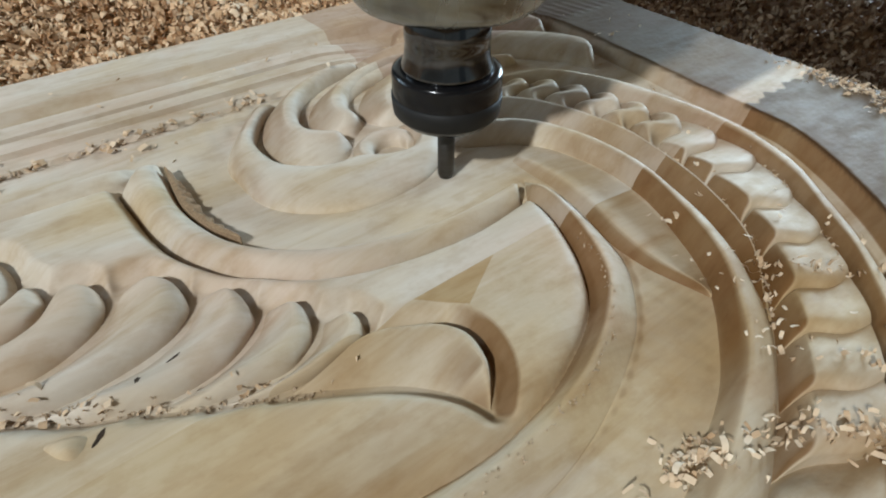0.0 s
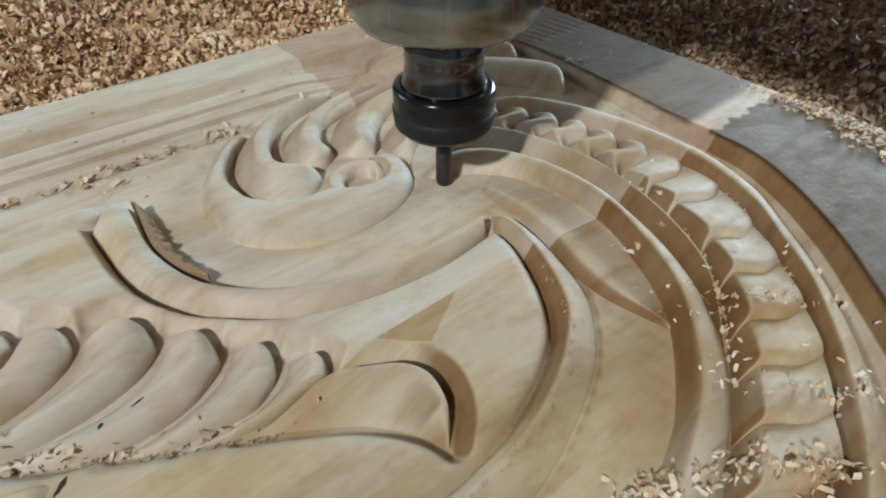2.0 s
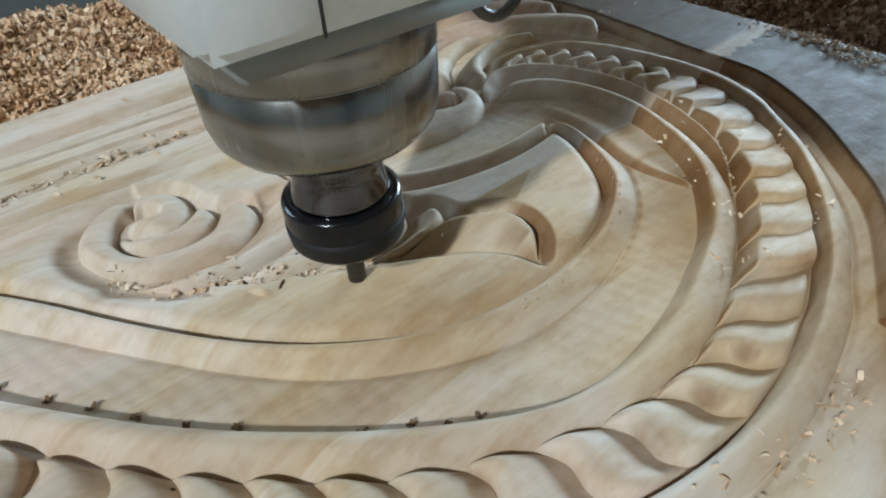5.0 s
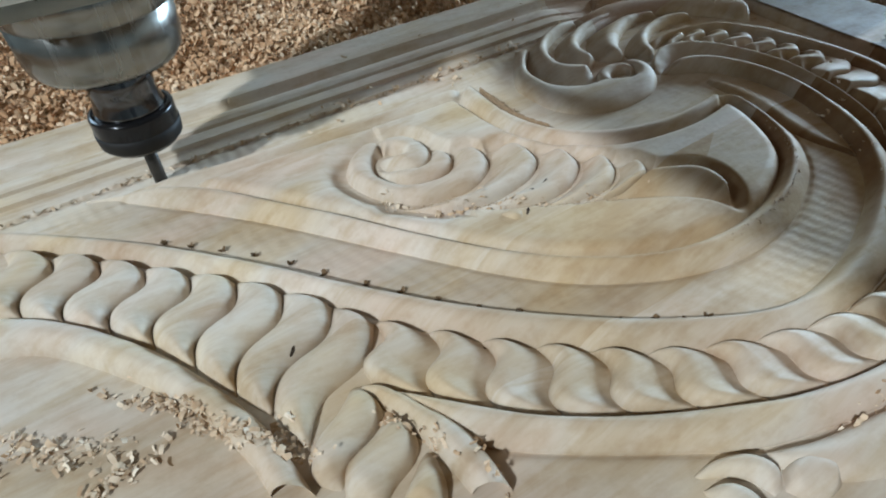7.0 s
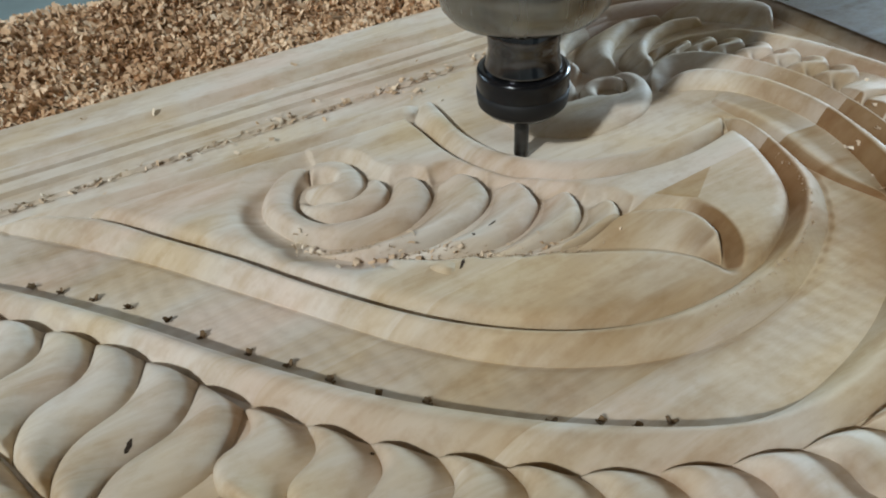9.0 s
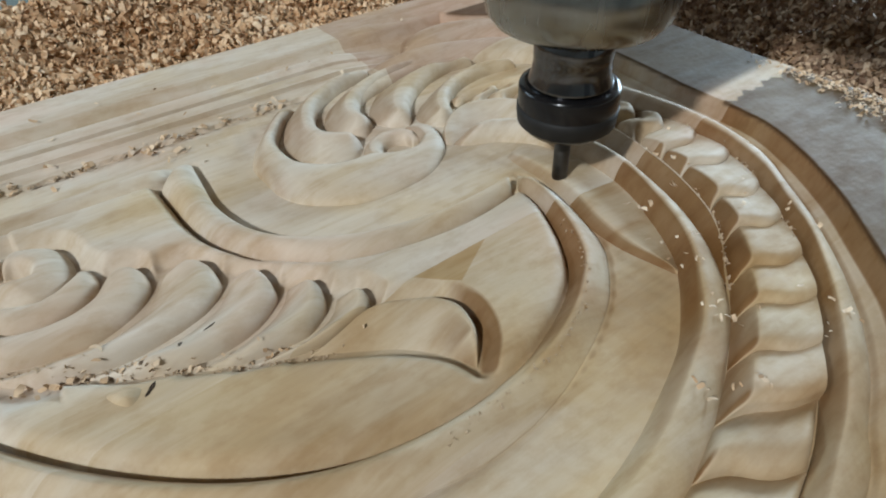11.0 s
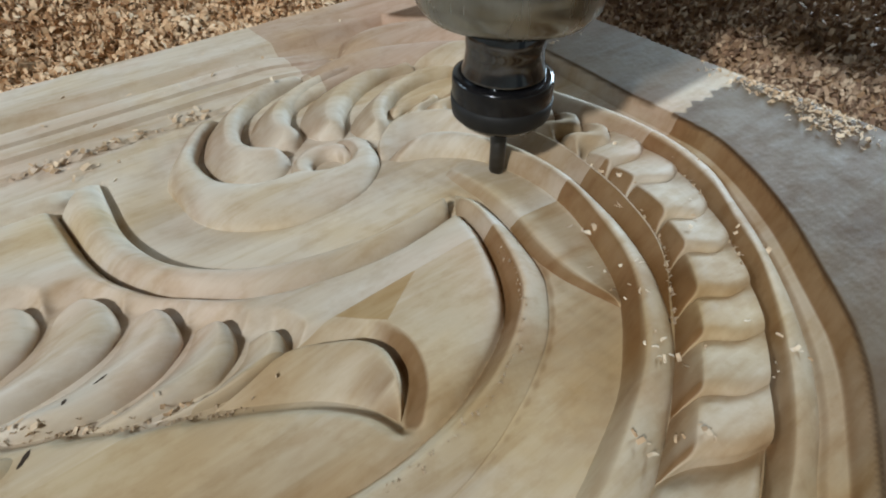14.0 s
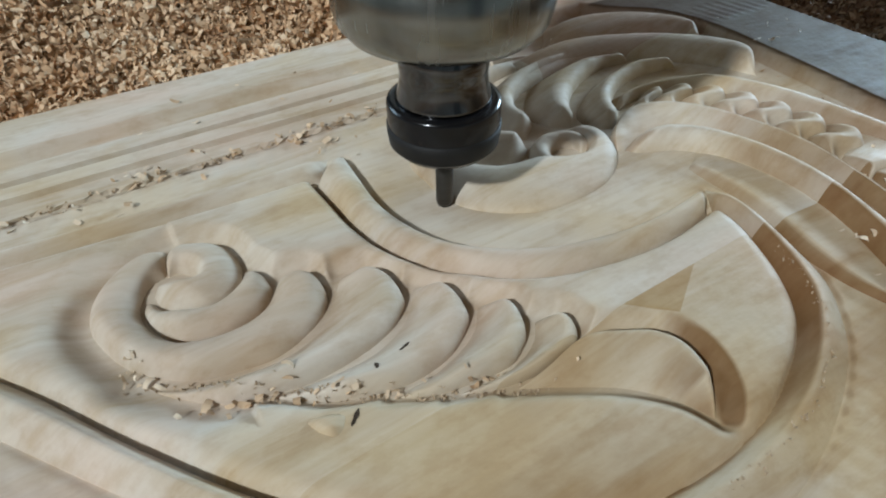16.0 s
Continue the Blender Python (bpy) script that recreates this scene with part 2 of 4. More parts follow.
def spline(points, n):
    """A smooth curve through points in millimetres, as n places in metres at even steps."""
    p = np.array(points, float) / 1000
    p = np.vstack([2 * p[0] - p[1], p, 2 * p[-1] - p[-2]])
    out = []
    for k in range(1, len(p) - 2):
        s = np.linspace(0, 1, 12, endpoint=False)[:, None]
        a, b, c, d = p[k - 1], p[k], p[k + 1], p[k + 2]
        out.append(0.5 * (2 * b + (c - a) * s + (2 * a - 5 * b + 4 * c - d) * s**2 + (3 * b - a - 3 * c + d) * s**3))
    out = np.vstack([*out, p[-2][None]])
    run = np.r_[0, np.cumsum(np.hypot(*np.diff(out, axis=0).T))]
    at = np.linspace(0, run[-1], n)
    return np.stack([np.interp(at, run, out[:, k]) for k in (0, 1)], 1)


FIELD = -0.004


def strip_mesh(name, left, right, height, mat, crest=0.5, ends=(0.0, 0.0), power=0.62, across=21, steep=0, ridge=2.0, base=FIELD, seed=0, straight=False, tile=False, fall=0.0):
    """A carved bead between two edge curves: domed across, with its ends rounded off over the given shares of its length."""
    n = len(left)
    s = np.linspace(0, 1, n)
    lift = np.ones(n)
    if ends[0] > 0:
        x = np.clip(s / ends[0], 0, 1)
        lift *= 0.04 + 0.96 * x if straight else np.sqrt(np.clip(1 - (1 - x) ** 2, 0, 1))
    if ends[1] > 0:
        x = np.clip((1 - s) / ends[1], 0, 1)
        lift *= np.sqrt(np.clip(1 - (1 - x) ** 2, 0, 1))
    if fall:
        # the face sinks towards the far end
        lift *= 1 - fall * s**1.5
    wide = np.hypot(*(right - left).T)
    lift *= np.minimum(height, 0.55 * wide + 0.0004)
    u = (1 - np.cos(np.linspace(0, np.pi, across))) / 2
    x = np.where(u < crest, (u - crest) / crest, (u - crest) / (1 - crest))
    dome = np.clip(1 - np.abs(x) ** ridge, 0, 1) ** power
    if steep:
        # a shingle: a long gentle back, and a lip that drops sharply
        lip = np.clip(1 - x**2, 0, 1) ** 0.45
        slope = 0.02 + 0.98 * np.clip(1 - np.abs(x) ** 1.35, 0, 1)
        slope[0 if steep > 0 else -1] = 0.0
        if tile:
            lip, slope = 0.58 + 0.42 * np.clip(1 - x**2, 0, 1) ** 0.6, 0.62 + 0.38 * np.clip(1 - np.abs(x) ** 1.7, 0, 1)
        dome = np.where(x * steep > 0, lip, slope)
    wob = 1 + 0.25 * (0.02 * np.sin(s * 31 + seed) + 0.015 * np.sin(s * 67 + 2 * seed))
    verts = np.zeros((n, across + 2, 3))
    for k in range(across):
        verts[:, k + 1, :2] = left * (1 - u[k]) + right * u[k]
        verts[:, k + 1, 2] = base + lift * dome[k] * wob
    verts[:, 0], verts[:, -1] = verts[:, 1], verts[:, -2]
    verts[:, 0, 2] -= 0.007
    verts[:, -1, 2] -= 0.007
    m = across + 2
    faces = [(i * m + j, (i + 1) * m + j, (i + 1) * m + j + 1, i * m + j + 1) for i in range(n - 1) for j in range(m - 1)]
    a, b, c = verts[0, 1], verts[0, -2], verts[-1, 1]
    if (b - a)[0] * (c - a)[1] - (b - a)[1] * (c - a)[0] < 0:
        faces = [f[::-1] for f in faces]
    return mesh_from(name, verts.reshape(-1, 3), faces, mat)


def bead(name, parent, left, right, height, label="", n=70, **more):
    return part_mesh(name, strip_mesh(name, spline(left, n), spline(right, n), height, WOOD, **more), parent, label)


def lathe(bm, rings, segments=48, centre=(0, 0)):
    """Rings of (radius, z) turned round the z axis."""
    rows = []
    for r, z in rings:
        rows.append([bm.verts.new((centre[0] + r * math.cos(2 * math.pi * k / segments), centre[1] + r * math.sin(2 * math.pi * k / segments), z)) for k in range(segments)])
    for a, b in zip(rows, rows[1:]):
        for k in range(segments):
            bm.faces.new((a[k], a[(k + 1) % segments], b[(k + 1) % segments], b[k]))
    bm.faces.new(rows[0][::-1])
    bm.faces.new(rows[-1])
    return bm


def box(bm, x0, x1, y0, y1, z0, z1, bevel=0.0):
    made = bmesh.ops.create_cube(bm, size=1.0, matrix=Matrix.LocRotScale(((x0 + x1) / 2, (y0 + y1) / 2, (z0 + z1) / 2), None, (x1 - x0, y1 - y0, z1 - z0)))
    if bevel:
        edges = list({e for v in made["verts"] for e in v.link_edges})
        bmesh.ops.bevel(bm, geom=edges, offset=bevel, segments=2, affect="EDGES")
    return bm


def tube(bm, points, radius, sides=10):
    pts = [Vector(p) for p in points]
    rows = []
    for k, p in enumerate(pts):
        d = (pts[min(k + 1, len(pts) - 1)] - pts[max(k - 1, 0)]).normalized()
        a = d.cross(Vector((0.3, 0.9, 0.2))).normalized()
        b = d.cross(a)
        rows.append([bm.verts.new(p + radius * (a * math.cos(2 * math.pi * j / sides) + b * math.sin(2 * math.pi * j / sides))) for j in range(sides)])
    for r0, r1 in zip(rows, rows[1:]):
        for j in range(sides):
            bm.faces.new((r0[j], r0[(j + 1) % sides], r1[(j + 1) % sides], r1[j]))
    bm.faces.new(rows[0][::-1])
    bm.faces.new(rows[-1])
    return bm


# ---- the edges of the carving, in millimetres ----
TEAR_IN = [(-315, 141), (-280, 96), (-253, 60), (-230, 24), (-201, -16), (-172, -46), (-144, -67), (-114, -80), (-76, -86), (-44, -83), (-23, -76), (-8, -69), (5, -60), (16, -46), (24, -31), (31, -13), (33, 4)]
TEAR_OUT = [(-357, 156), (-296, 88), (-240, 12), (-208, -31), (-181, -61), (-155, -81), (-124, -97), (-90, -106), (-62, -106), (-41, -102), (-23, -96), (-7, -89), (9, -80), (22, -69), (35, -54), (42, -37), (48, -12), (49, 8), (45, 19)]
ARC_TOP = [(-95, 144), (-97, 121), (-99, 95), (-96, 73), (-89, 54), (-77, 40), (-61, 29), (-43, 21), (-17, 15), (9, 14), (38, 17)]
ARC_LOW = [(-119, 125), (-118, 103), (-117, 83), (-113, 63), (-105, 46), (-95, 34), (-83, 22), (-70, 13), (-52, 6), (-26, 1), (-2, 0), (29, 4)]
RIDGE_TOP = [(-350, 162), (-290, 157), (-225, 151), (-160, 148), (-102, 147)]
RIDGE_LOW = [(-316, 142), (-270, 138), (-220, 134), (-165, 130), (-116, 128)]
RING_IN = [(70, 46), (80, 28), (86, 11), (87, -16), (77, -47), (63, -70), (47, -88), (31, -102), (10, -115), (-11, -124), (-40, -134), (-72, -140), (-100, -141), (-130, -133), (-163, -110), (-206, -74), (-237, -43), (-274, 1), (-313, 50), (-360, 103), (-430, 166)]
RING_OUT = [(88, 78), (104, 58), (111, 30), (110, -8), (99, -39), (85, -68), (69, -92), (56, -107), (40, -119), (16, -133), (-8, -145), (-40, -156), (-70, -159), (-98, -157), (-128, -149), (-162, -135), (-190, -114), (-219, -90), (-239, -71), (-257, -50), (-276, -25), (-307, 18), (-344, 62), (-384, 106), (-431, 150)]
RIM_IN = [(68, 103), (84, 107), (101, 104), (117, 97), (130, 82), (138, 64), (145, 46), (148, 27), (151, 5), (152, -14), (147, -41), (134, -70), (117, -92), (103, -111), (85, -127), (65, -142), (42, -156), (21, -167), (0, -175), (-40, -185), (-80, -189), (-118, -184), (-157, -172), (-182, -159), (-210, -143), (-233, -128), (-255, -110), (-274, -88), (-294, -65)]
RIM_OUT = [(66, 112), (95, 115), (122, 108), (147, 92), (164, 64), (172, 35), (176, 5), (176, -20), (167, -52), (149, -79), (128, -107), (110, -127), (95, -141), (79, -154), (56, -168), (34, -178), (15, -188), (-25, -199), (-60, -204), (-100, -203), (-145, -193), (-179, -182), (-207, -165), (-246, -138), (-268, -120), (-276, -110)]
CORNER = [(148, 212), (176, 190), (191, 160), (193, 130), (191, 100), (188, 59), (184, 20), (183, -15), (180, -40), (169, -64), (158, -82), (142, -104), (121, -127), (109, -140), (98, -151), (79, -165), (50, -181), (20, -196)]

EYE = (
    [(-199, 97), (-194, 97), (-190, 93), (-188, 89), (-189, 85), (-191, 84), (-194, 85), (-198, 87), (-201, 90), (-203, 95)],
    [(-195, 114), (-184, 111), (-173, 103), (-170, 91), (-171, 81), (-177, 73), (-187, 69), (-198, 73), (-205, 80), (-207, 89)],
)
LOBE_A = (
    [(-170, 84), (-172, 79), (-178, 72), (-188, 68), (-198, 72), (-204, 76), (-206, 80), (-207, 84), (-208, 86), (-208, 88), (-207, 89)],
    [(-168, 84), (-164, 76), (-164, 65), (-170, 57), (-181, 53), (-192, 53), (-202, 56), (-209, 64), (-212, 73), (-212, 82), (-208, 89)],
)
LOBE_B = (
    [(-159, 71), (-163, 65), (-171, 56), (-181, 52), (-192, 52), (-202, 55), (-209, 63), (-213, 73), (-213, 83), (-210, 90), (-206, 95), (-202, 97), (-199, 97)],
    [(-149, 67), (-145, 59), (-147, 47), (-156, 38), (-173, 31), (-188, 32), (-203, 36), (-215, 45), (-224, 56), (-229, 68), (-232, 82), (-229, 94), (-220, 105), (-208, 112), (-194, 115)],
)
LOBE_C = (
    [(-137, 59), (-142, 52), (-148, 44), (-157, 35), (-171, 30), (-184, 30), (-196, 32), (-208, 36), (-215, 40), (-221, 45)],
    [(-128, 55), (-120, 45), (-120, 32), (-125, 25), (-134, 19), (-148, 15), (-167, 13), (-183, 16), (-198, 21), (-211, 32), (-222, 44)],
)
LOBE_D = (
    [(-114, 37), (-120, 28), (-129, 20), (-143, 14), (-158, 13), (-171, 14), (-180, 16), (-187, 18)],
    [(-106, 30), (-102, 22), (-103, 10), (-108, 4), (-119, -3), (-133, -6), (-147, -5), (-164, 1), (-177, 10), (-187, 17)],
)
LOBE_E = (
    [(-97, 14), (-104, 5), (-113, -1), (-127, -6), (-137, -7), (-148, -6)],
    [(-90, 8), (-86, 1), (-89, -9), (-95, -15), (-104, -19), (-119, -18), (-134, -15), (-148, -8)],
)
LOBE_F = (
    [(-83, -5), (-88, -12), (-96, -17), (-108, -20), (-120, -19), (-131, -17)],
    [(-75, -9), (-72, -15), (-74, -22), (-81, -27), (-91, -28), (-103, -27), (-116, -24), (-131, -18)],
)
TAIL = (
    [(-113, -27), (-102, -33), (-92, -39), (-80, -47), (-70, -56), (-63, -65), (-59, -76)],
    [(-91, -30), (-78, -26), (-68, -27), (-58, -32), (-49, -38), (-45, -47), (-47, -58), (-52, -67), (-59, -75)],
)

def inside(poly, x, y):
    hit = np.zeros(x.shape, bool)
    for (ax, ay), (bx, by) in zip(poly, np.roll(poly, -1, axis=0)):
        cross = ((ay > y) != (by > y)) & (x < (bx - ax) * (y - ay) / (by - ay + 1e-12) + ax)
        hit ^= cross
    return hit


def reach(line, x, y):
    """Distance from each place to a polyline."""
    best = np.full(x.shape, 9.0)
    for (ax, ay), (bx, by) in zip(line[:-1], line[1:]):
        dx, dy = bx - ax, by - ay
        k = np.clip(((x - ax) * dx + (y - ay) * dy) / (dx * dx + dy * dy + 1e-12), 0, 1)
        best = np.minimum(best, np.hypot(x - ax - k * dx, y - ay - k * dy))
    return best


PANEL_X, PANEL_Y, PANEL_EDGE = (-0.62, 0.268), (-0.46, 0.268), 0.268


def rise(x):
    x = np.clip(x, 0, 1)
    return x * x * (3 - 2 * x)


PROFILE = ((0.1740, -4.0), (0.1760, -4.2), (0.1772, -1.8), (0.1880, -0.8), (0.1888, 2.4), (0.1975, 3.4), (0.1985, -1.2), (0.2022, -1.4), (0.2034, 3.2), (0.2075, 4.6), (0.2115, 4.7), (0.2155, 3.6), (0.2162, -0.6), (0.2200, -1.0), (0.2245, 1.6), (0.2280, 4.8), (0.2296, 6.2), (0.2665, 5.5), (0.2684, 3.6))


def corner_rise(x, y):
    """The uncut corner begins beyond a channel round the crown."""
    edge = np.interp(y, [0.0, 0.16, 0.19, 0.212, 0.24], [0.184, 0.191, 0.176, 0.150, 0.130])
    return rise((x - edge) / 0.010)


def moulding(x, y):
    """Height of the edge moulding, which runs out towards the crown of the scroll."""
    fade = rise((0.085 - x) / 0.06)
    py, pz = np.array(PROFILE).T
    plain = FIELD + 0.0095 * np.maximum(corner_rise(x, y), rise((y - 0.222) / 0.008))
    return np.interp(y, py, pz / 1000) * fade + (1 - fade) * plain


def board_height(x, y):
    z = np.full(x.shape, FIELD)
    # the raised leaf ground inside the teardrop, with a rounded shoulder
    tear = np.vstack([spline(TEAR_IN, 90), spline(ARC_LOW, 60)[::-1], spline(RIDGE_LOW, 30)[::-1]])
    near = (x > -0.34) & (x < 0.06) & (y > -0.11) & (y < 0.17)
    px, py = x[near], y[near]
    d = reach(np.vstack([tear, tear[:1]]), px, py)
    up = np.sqrt(np.clip(1 - (1 - np.clip(d / 0.009, 0, 1)) ** 2, 0, 1))
    # the ground sinks to the foot of the leaf all round it
    leaf = np.full(px.shape, 9.0)
    for low, high in (EYE, LOBE_A, LOBE_B, LOBE_C, LOBE_D, LOBE_E, LOBE_F, TAIL):
        ring = np.vstack([spline(low, 36), spline(high, 36)[::-1]])
        leaf = np.where(inside(ring, px, py), 0.0, np.minimum(leaf, reach(np.vstack([ring, ring[:1]]), px, py)))
    foot = np.where(px < -0.19, 0.018, 0.010)
    low = 0.12
    up = up * (low + (1 - low) * rise(leaf / foot))
    z[near] = np.where(inside(tear, px, py), FIELD + 0.0085 * up, z[near])
    # the uncut corner begins beyond a channel round the rim
    near = (x > -0.02) & (y < 0.26)
    px, py = x[near], y[near]
    edge = spline(CORNER, 120)
    outer = inside(np.vstack([edge, [(0.02, -0.46), (0.5, -0.46), (0.5, 0.4), (0.148, 0.4)]]), px, py)
    z[near] = np.where(outer, FIELD + 0.0095 * rise(0.05 + reach(edge, px, py) / 0.007), z[near])
    # the cutter leaves a small trench along the feet of the rails
    for line, deep, wide in ((ARC_LOW, 0.0030, 0.0035), (ARC_TOP, 0.0016, 0.0025), (TEAR_OUT, 0.0012, 0.0022), (RIM_IN, 0.0016, 0.0025), (RIM_OUT, 0.0016, 0.0025)):
        d = reach(spline(line, 90), x, y)
        z = z - deep * np.exp(-((d / wide) ** 2))
    # edge moulding along the far side is laid on separately
    z = np.where(y > 0.1745, moulding(x, y) - np.where(x < 0.0838, 0.0004 + 0.0016 * np.clip((0.084 - x) / 0.02, 0, 1), 0.0), z)
    return z


def build_panel():
    panel = tagged(new("carved_panel"), "pale hardwood panel with half-finished scroll carving, lying on the machine bed", "wood carving")
    step = 0.0012
    xs = np.arange(PANEL_X[0], PANEL_X[1] + step / 2, step)
    ys = np.arange(-0.24, PANEL_Y[1] + step / 2, step)
    gx, gy = np.meshgrid(xs, ys, indexing="ij")
    z = board_height(gx, gy)
    # chatter marks of the tool on the plain field
    z += 0.00014 * np.sin(gx * 700 + 6 * np.sin(gy * 29 + gx * 11)) * (gy > 0.146) * (gy < 0.176)
    ring = spline(RING_IN, 90)
    tear = np.vstack([spline(TEAR_OUT, 70), spline(RIDGE_TOP, 20)[::-1]])
    channel = inside(ring, gx, gy) & ~inside(tear, gx, gy) & (gy < 0.13)
    z += 0.00008 * channel * np.sin(gx * 720 + 2.5 * np.sin(gy * 45) + gy * 160)
    nx, ny = gx.shape
    verts = np.stack([gx, gy, z], -1).reshape(-1, 3)
    i, j = np.meshgrid(np.arange(nx - 1), np.arange(ny - 1), indexing="ij")
    a = (i * ny + j).ravel()
    faces = np.stack([a, a + ny, a + ny + 1, a + 1], 1)
    me = bpy.data.meshes.new("ground")
    me.vertices.add(len(verts))
    me.vertices.foreach_set("co", verts.ravel())
    me.loops.add(faces.size)
    me.loops.foreach_set("vertex_index", faces.ravel())
    me.polygons.add(len(faces))
    me.polygons.foreach_set("loop_start", np.arange(0, faces.size, 4))
    me.update(calc_edges=True)
    me.shade_smooth()
    me.materials.append(WOOD)
    # the uncut corner keeps the old board's duller surface, with shade painted in against the window glare, but for a
    # ragged strip along the glue joint
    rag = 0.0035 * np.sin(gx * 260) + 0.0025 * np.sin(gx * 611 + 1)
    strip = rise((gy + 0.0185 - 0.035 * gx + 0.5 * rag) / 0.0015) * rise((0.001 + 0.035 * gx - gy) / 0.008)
    skin_shade = rise((z - 0.0036) / 0.0016) * rise((gx - 0.02) / 0.02) * rise((0.226 - gy) / 0.003) * (1 - strip)
    me.attributes.new("skin_shade", "FLOAT", "POINT").data.foreach_set("value", skin_shade.ravel().astype(np.float32))
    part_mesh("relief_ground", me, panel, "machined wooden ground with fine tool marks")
    # the edge moulding, a crisp swept profile
    rng = np.random.default_rng(21)
    mx = np.arange(PANEL_X[0], 0.0856, 0.004)
    my = np.array([p for p, _ in PROFILE])
    gx, gy = np.meshgrid(mx, my, indexing="ij")
    gz = moulding(gx, gy)
    gy = gy + np.where(np.arange(len(my)) % len(my) < 3, 0.0006, 0.0) * rng.standard_normal(gx.shape)
    nm = len(my)
    faces = [(i * nm + j, (i + 1) * nm + j, (i + 1) * nm + j + 1, i * nm + j + 1) for i in range(len(mx) - 1) for j in range(nm - 1)]
    part_mesh("edge_moulding", mesh_from("edge_moulding", np.stack([gx, gy, gz], -1).reshape(-1, 3), faces, WOOD, False), panel, "stepped edge moulding of pale wood")
    bm = box(bmesh.new(), PANEL_X[0], PANEL_X[1], PANEL_Y[0], PANEL_Y[1], -0.030, -0.009, 0.001)
    part("board", bm, WOOD, panel, smooth=False)
    bm = box(bmesh.new(), PANEL_X[0], PANEL_X[1], PANEL_Y[1] - 0.001, PANEL_Y[1] + 0.001, -0.030, 0.0012, 0.0006)
    part("board_edge", bm, WOOD, panel, smooth=False)
    bm = box(bmesh.new(), PANEL_X[1] - 0.001, PANEL_X[1] + 0.001, PANEL_Y[0], PANEL_Y[1] - 0.002, -0.030, 0.0022, 0.0006)
    part("board_edge", bm, WOOD, panel, smooth=False)
    bm = box(bmesh.new(), PANEL_X[0], PANEL_X[1], PANEL_Y[0], -0.2395, -0.010, -0.0042, 0.0004)
    part("board", bm, WOOD, panel, smooth=False)
    return panel


PANEL = build_panel()


def build_rails(panel):
    bead("teardrop_rail", panel, [(-378, 171), *TEAR_IN], [(-379, 170), *TEAR_OUT], 0.0092, n=200, crest=0.45, power=1.0, ridge=1.3, ends=(0.0, 0.02))
    bead("arc_rail", panel, ARC_LOW, ARC_TOP, 0.0092, n=110, crest=0.5, power=0.75, ends=(0.03, 0.02))
    bead("straight_rail", panel, [(-379, 170), *RIDGE_LOW], [(-378, 171), *RIDGE_TOP], 0.0084, n=60, crest=0.45, power=1.0, ridge=1.3, ends=(0.0, 0.04))
    # the ring rail starts as a hook beside the scroll; a second ridge lies between it and the rope
    ring_in = [(42, 61), (49, 58), (62, 51), (75, 36), (82, 17), (84, -6), (79, -32), (68, -56), (58, -74), (47, -87), (32, -100), (12, -114), (-11, -124), *RING_IN[10:]]
    groove = [(37, 67), (44, 70), (54, 73), (67, 73), (82, 63), (94, 42), (100, 17), (101, -5), (97, -27), (90, -52), (78, -78), (64, -97), (56, -106)]
    bead("ring_rail", panel, ring_in, groove + RING_OUT[8:], 0.0100, n=260, crest=0.45, power=0.85, ridge=1.7, ends=(0.03, 0.0))
    bead("ring_ridge", panel, groove, [(33, 70), (38, 80), (51, 89), (66, 93), (82, 88), (95, 77), (104, 62), (110, 45), (114, 27), (115, 9), (111, -14), (105, -42), (94, -69), (80, -87), (66, -98), (57, -106)], 0.0098, n=130, crest=0.80, power=1.0, ridge=1.2, ends=(0.05, 0.2))
    bead("rim_rail", panel, RIM_IN, RIM_OUT, 0.0100, n=240, crest=0.42, power=0.85, ridge=1.7, ends=(0.02, 0.02))
    bead("lower_rail", panel, [(-440, 59), (-425, 51), (-409, 35), (-390, 9), (-375, -14), (-363, -43), (-356, -68), (-354, -87)], [(-437, 86), (-412, 66), (-389, 39), (-369, 8), (-353, -28), (-343, -60), (-339, -97)], 0.0115, n=90)
    bead("leaf_point", panel, [(-181, -3), (-177, -11), (-172, -19)], [(-162, -10), (-166, -14), (-171, -19)], 0.0060, n=24, ends=(0.3, 0.2), base=0.001)
    bead("fork_rail", panel, [(-303, -60), (-294, -84), (-290, -104), (-287, -132)], [(-292, -66), (-279, -92), (-273, -108), (-272, -124), (-273, -140)], 0.0100, n=50, ends=(0.12, 0.0))
    bead("leaf_strand", panel, [(52, 36), (52, 20), (52, 4), (49, -16), (43, -36), (41, -58), (47, -86)], [(70, 45), (78, 34), (81, 15), (82, -10), (76, -35), (67, -60), (49, -89)], 0.0034, n=80, crest=0.22, power=1.0, ridge=1.15, ends=(0.15, 0.06))
    bead("crown_strand", panel, [(9, 137), (37, 152), (79, 160), (113, 153), (140, 138)], [(-6, 146), (27, 161), (72, 170), (108, 164), (146, 142)], 0.0090, n=60, ends=(0.2, 0.3))
    bead("crown_strand", panel, [(182, 139), (167, 158), (138, 174), (110, 184), (80, 191)], [(187, 145), (194, 170), (174, 199), (142, 214), (100, 216)], 0.0110, n=60, crest=0.6, power=0.55, ends=(0.10, 0.3))
    bead("crown_strand", panel, [(173, 87), (162, 109), (145, 128), (122, 147), (89, 160), (45, 160)], [(183, 96), (193, 120), (170, 151), (136, 172), (96, 186), (46, 186)], 0.0110, n=70, crest=0.6, power=0.55, ends=(0.08, 0.3))


